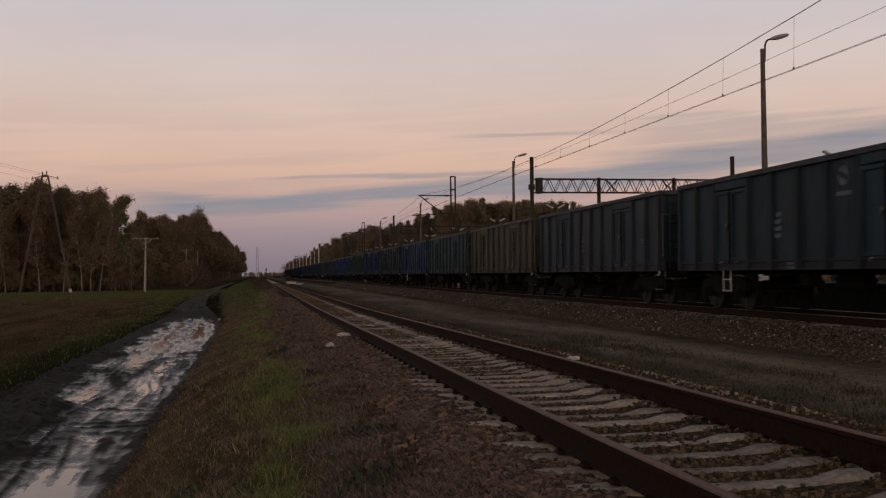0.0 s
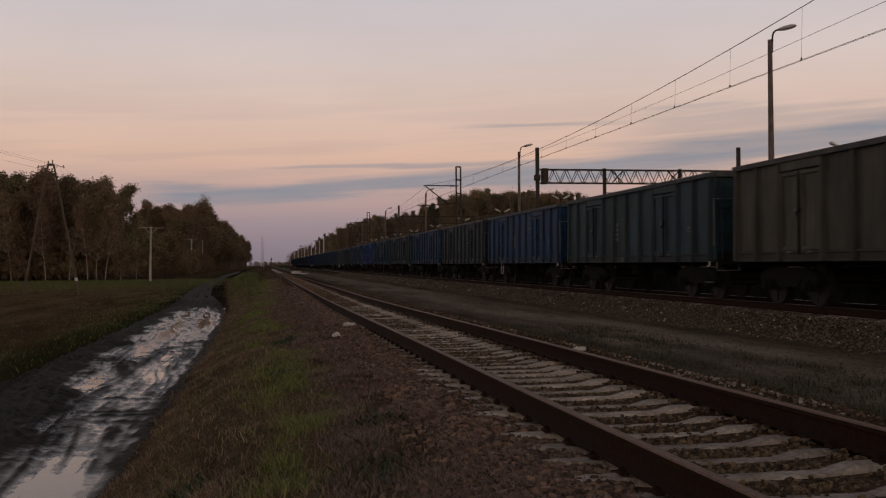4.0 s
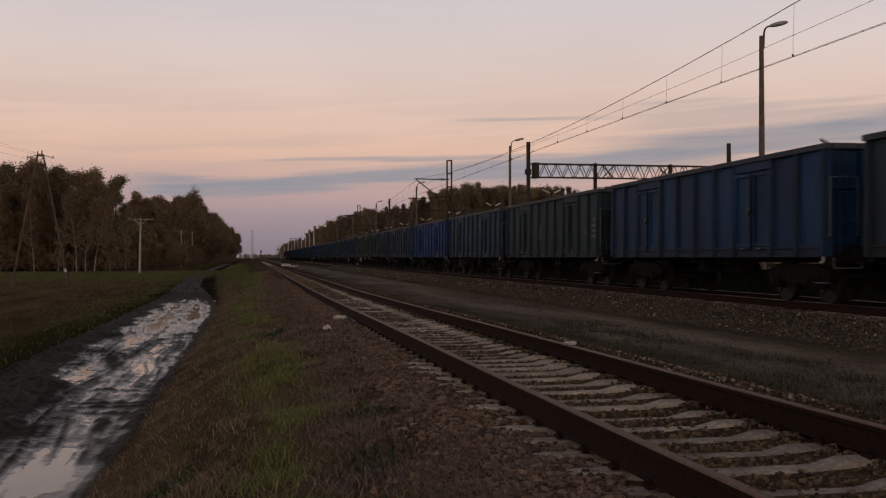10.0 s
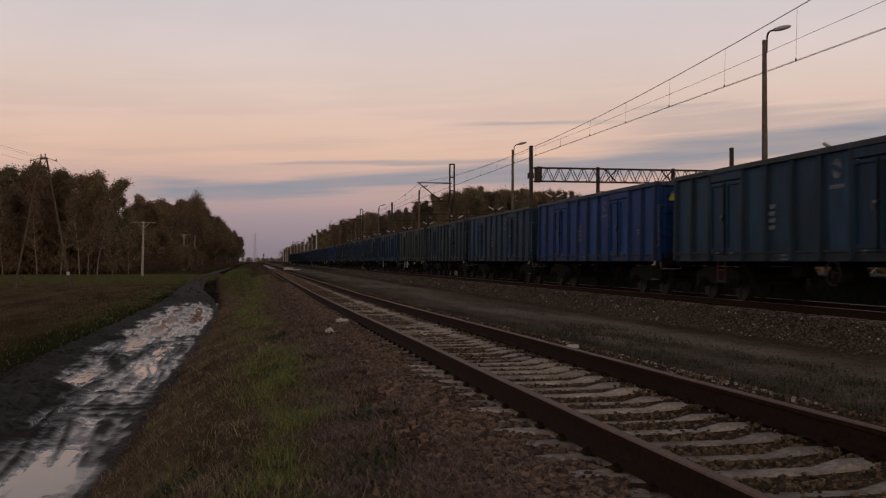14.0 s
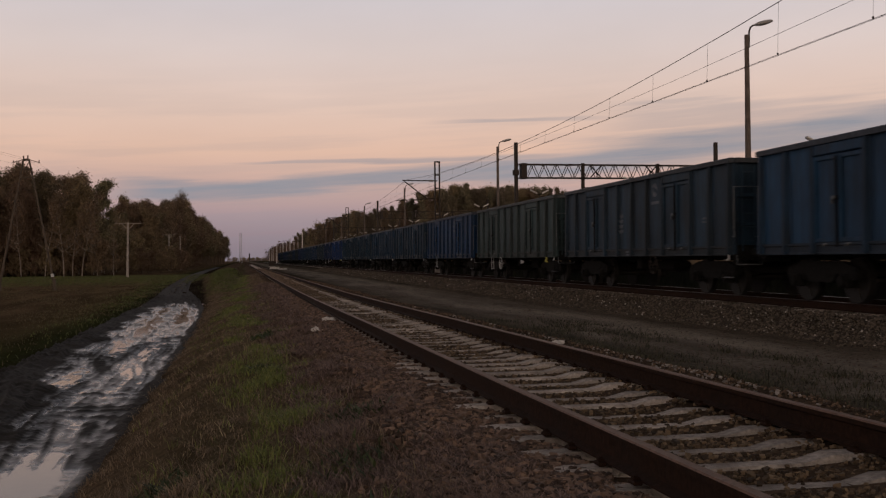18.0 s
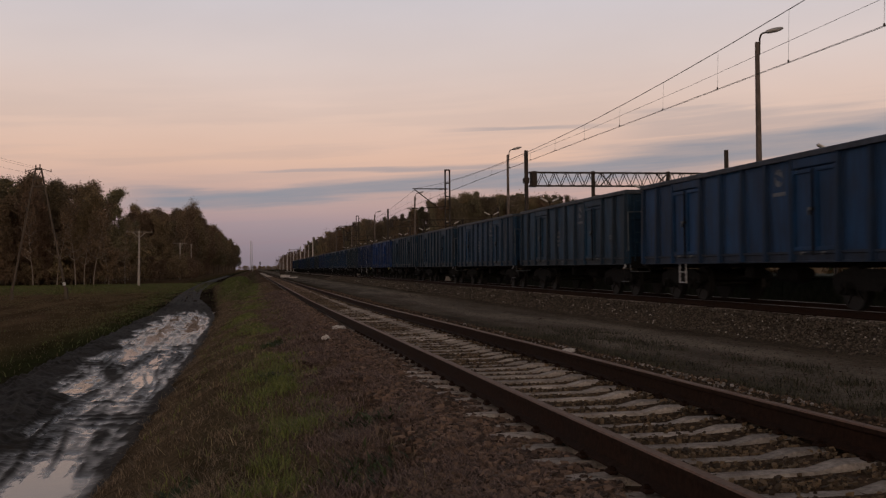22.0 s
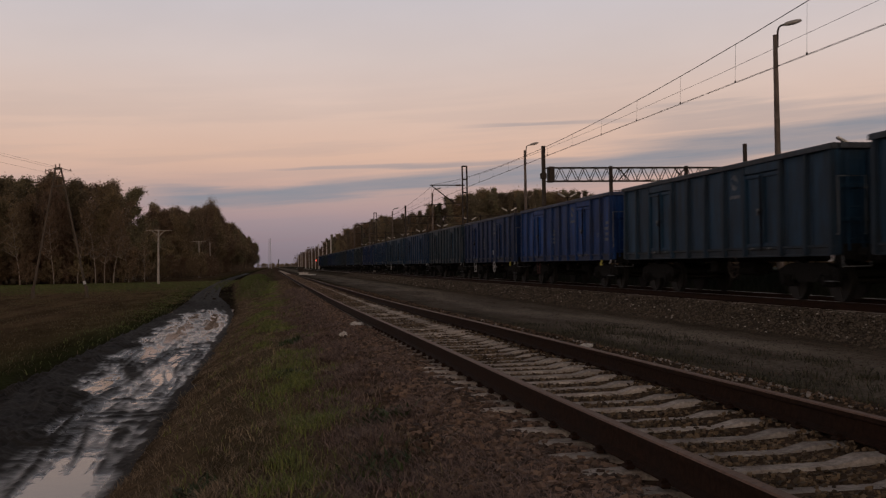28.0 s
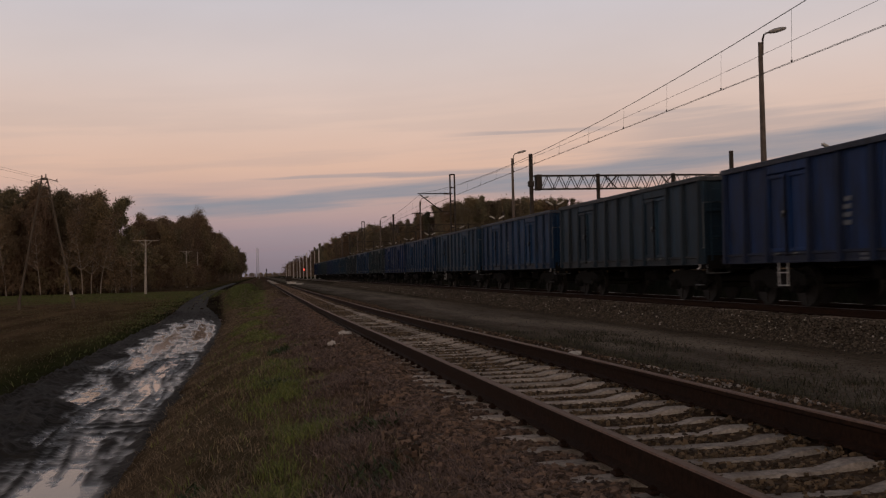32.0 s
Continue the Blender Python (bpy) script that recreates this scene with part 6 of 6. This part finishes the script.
def woods():
    r = random.Random(21)
    # wood west of the line: its front faces the field, its flank runs along the railway
    for row in range(5):
        x = -66.0
        while x < -25.0 + row * 0.2:
            k = r.choice([0, 0, 1, 1, 2, 2, 0, 5]) if row < 2 else r.choice([0, 1, 1, 2, 0])
            s = r.uniform(0.84, 1.04) * (0.94 + 0.05 * row)
            tree(k, x + r.uniform(-1, 1), 169 + 6 * row + r.uniform(-2, 2) + 0.05 * (x + 40), -1.25, s, r.uniform(0, 360))
            x += r.uniform(2.6, 4.2)
    for row in range(3):
        for x in np.arange(-64, -21, 1.9):
            tree(7, float(x) + r.uniform(-0.8, 0.8), 167.5 + 7 * row + r.uniform(-1.5, 1.5), -1.25, r.uniform(0.6, 1.1) * (1 + 0.35 * row), r.uniform(0, 360))
    for k in range(16):
        tree(7, -44 + 1.6 * k + r.uniform(-0.6, 0.6), 204 + r.uniform(-6, 6), -1.25, r.uniform(0.9, 1.4), r.uniform(0, 360))
    # lower growth where the front turns into the flank
    for _ in range(34):
        y = r.uniform(178, 250)
        tree(r.choice([2, 4, 4, 5, 0]), -22.8 - r.uniform(0, 9) - 0.012 * (y - 178), y, -1.25, r.uniform(0.52, 0.72), r.uniform(0, 360))
    y = 255.0
    while y < 800:
        for row in range(3):
            k = r.choice([0, 0, 1, 2, 2, 5] if row == 0 else [0, 1, 2, 0])
            s = r.uniform(0.82, 0.98) * (1.0 if y < 300 else 1.27)
            tree(k, -20.5 - 5.0 * row + r.uniform(-1.2, 1.2) + max(0, y - 300) * 0.013, y + r.uniform(-2, 2), -1.25, s, r.uniform(0, 360))
        y += 6.0 if y < 400 else 9.5
    for _ in range(60):
        y = r.uniform(185, 420)
        tree(7, -17.6 + r.uniform(-2.5, 0.8), y, -1.25, r.uniform(0.5, 0.95), r.uniform(0, 360))
    tree(11, -16.9, 255.0, -1.25, 0.79, 40)
    for k in range(9):
        tree(12, -15.5 + 0.75 * (k % 5) + r.uniform(-0.4, 0.4), 212 + 3.2 * k, -1.25, r.uniform(0.75, 1.05), r.uniform(0, 360))
    tree(0, -22.3, 258.0, -1.25, 0.98, 130)
    tree(5, -17.9, 268.0, -1.25, 1.0, 220)
    tree(5, -18.8, 275.0, -1.25, 0.95, 320)
    # birches standing before the wood
    for x, y, s in ((-41.8, 164, 1.12), (-43.4, 163, 1.0), (-38.5, 166, 0.9), (-33.5, 166, 0.8), (-24.6, 166, 0.85), (-22.4, 167, 0.75), (-20.6, 172, 0.68), (-46.5, 162, 1.1), (-44.8, 165, 0.9), (-30.2, 167, 0.85), (-27.1, 165, 0.8), (-26.0, 166, 0.65)):
        tree(4, x, y, -1.25, s, r.uniform(0, 360))
    # wood east of the station
    for row in range(4):
        x = 43.0
        while x < 80 - row:
            tree(r.choice([8, 10, 9, 9, 9, 6, 9, 10]), x + r.uniform(-1, 1), 250 + 7 * row + r.uniform(-2, 2), -0.55, r.uniform(1.06, 1.18) * min(1.0, 0.86 + (x - 43) * 0.012), r.uniform(0, 360))
            x += r.uniform(1.4, 2.1)
    y = 262.0
    while y < 760:
        for row in range(3):
            tree(r.choice([8, 10, 2, 9, 9, 6]), 41.0 + 6 * row + r.uniform(-1.6, 1.6), y + r.uniform(-2, 2), -0.55, r.uniform(0.80, 0.95) + min(0.3, (y - 262) * 0.0016), r.uniform(0, 360))
        y += 8.0 if y < 480 else 12.0
    for y in (420, 436, 452, 470):
        tree(5, 33.0 + r.uniform(-2, 2), y, -0.55, r.uniform(0.95, 1.15), r.uniform(0, 360))


woods()


def far_woods(name, x0, x1, y0, y1, count, h, label):
    """Distant wood, one mass of ragged leaf clumps on many stems."""
    n = 90
    v0, f0 = [], []
    c = np.zeros((count, 3))
    t = rng.integers(0, n, count)
    tx, ty, th = rng.uniform(x0, x1, n), rng.uniform(y0, y1, n), h * rng.uniform(0.75, 1.1, n)
    u = rng.uniform(0, 1, count) ** 0.8
    rad = 3.2 * np.sqrt(np.clip(1 - (2 * u - 0.8) ** 2 / 1.6, 0.05, 1))
    a = rng.uniform(0, 2 * np.pi, count)
    q = np.sqrt(rng.uniform(0, 1, count))
    c = np.stack([tx[t] + rad * q * np.cos(a), ty[t] + rad * q * np.sin(a), -1 + u * th[t]], -1)
    ax = rng.normal(0, 1, (count, 3))
    bx = np.cross(ax, rng.normal(0, 1, (count, 3)))
    ax /= np.linalg.norm(ax, axis=1)[:, None]
    bx /= np.linalg.norm(bx, axis=1)[:, None]
    s = rng.uniform(0.4, 0.9, (count, 1))
    v = np.stack([c - ax * s, c + bx * s * 0.6, c + ax * s, c - bx * s * 0.6], 1).reshape(-1, 3)
    ob = new(name, raw_mesh(name, v, np.arange(count * 4).reshape(-1, 4), M_LEAF))
    tagged(ob, label, "wood", kind="stuff")


# The hedge is added to block the bright horizon under the wagons.
far_woods("hedge", 44, 50, -10, 240, 9000, 3.6, "dark hedge added beyond the station, hiding the sky under the wagons")
far_woods("far_wood", 30, 60, 760, 1500, 16000, 17, "distant dark wood beyond the station")
far_woods("far_wood", -60, 120, 1700, 1800, 14000, 7, "hazy line of trees at the horizon")


# ---- movement: the whole train rolls towards the camera and gathers speed ----
def travelled(t):
    return 7.680 * t + 0.0232 * t * t


def motions():
    times = [0.5 * k for k in range(65)]
    for i, w in enumerate(TRAIN):
        y0 = 26.61 + WAGON_PITCH * i - BODY_L / 2
        walk(w, [(t, pose(12.95, y0 - travelled(t), 0.02)) for t in times])
    # wheels: one turn for every 2.89 m of way; all front axles turn alike, and all rear axles
    steps = [k / 15 for k in range(481)]
    first = {}
    for w in TRAIN:
        for bogie in w.children:
            if not bogie.name.startswith("bogie"):
                continue
            for axle in bogie.children:
                if not axle.name.startswith("wheelset"):
                    continue
                y = round(axle.location.y, 2)
                if y not in first:
                    walk(axle, [(t, pose(0, y, 0.46) @ Matrix.Rotation(travelled(t) / 0.46, 4, "X")) for t in steps])
                    first[y] = axle
                else:
                    axle.rotation_mode = "QUATERNION"
                    axle.animation_data_create()
                    axle.animation_data.action = first[y].animation_data.action
                    axle.animation_data.action_slot = first[y].animation_data.action_slot


motions()
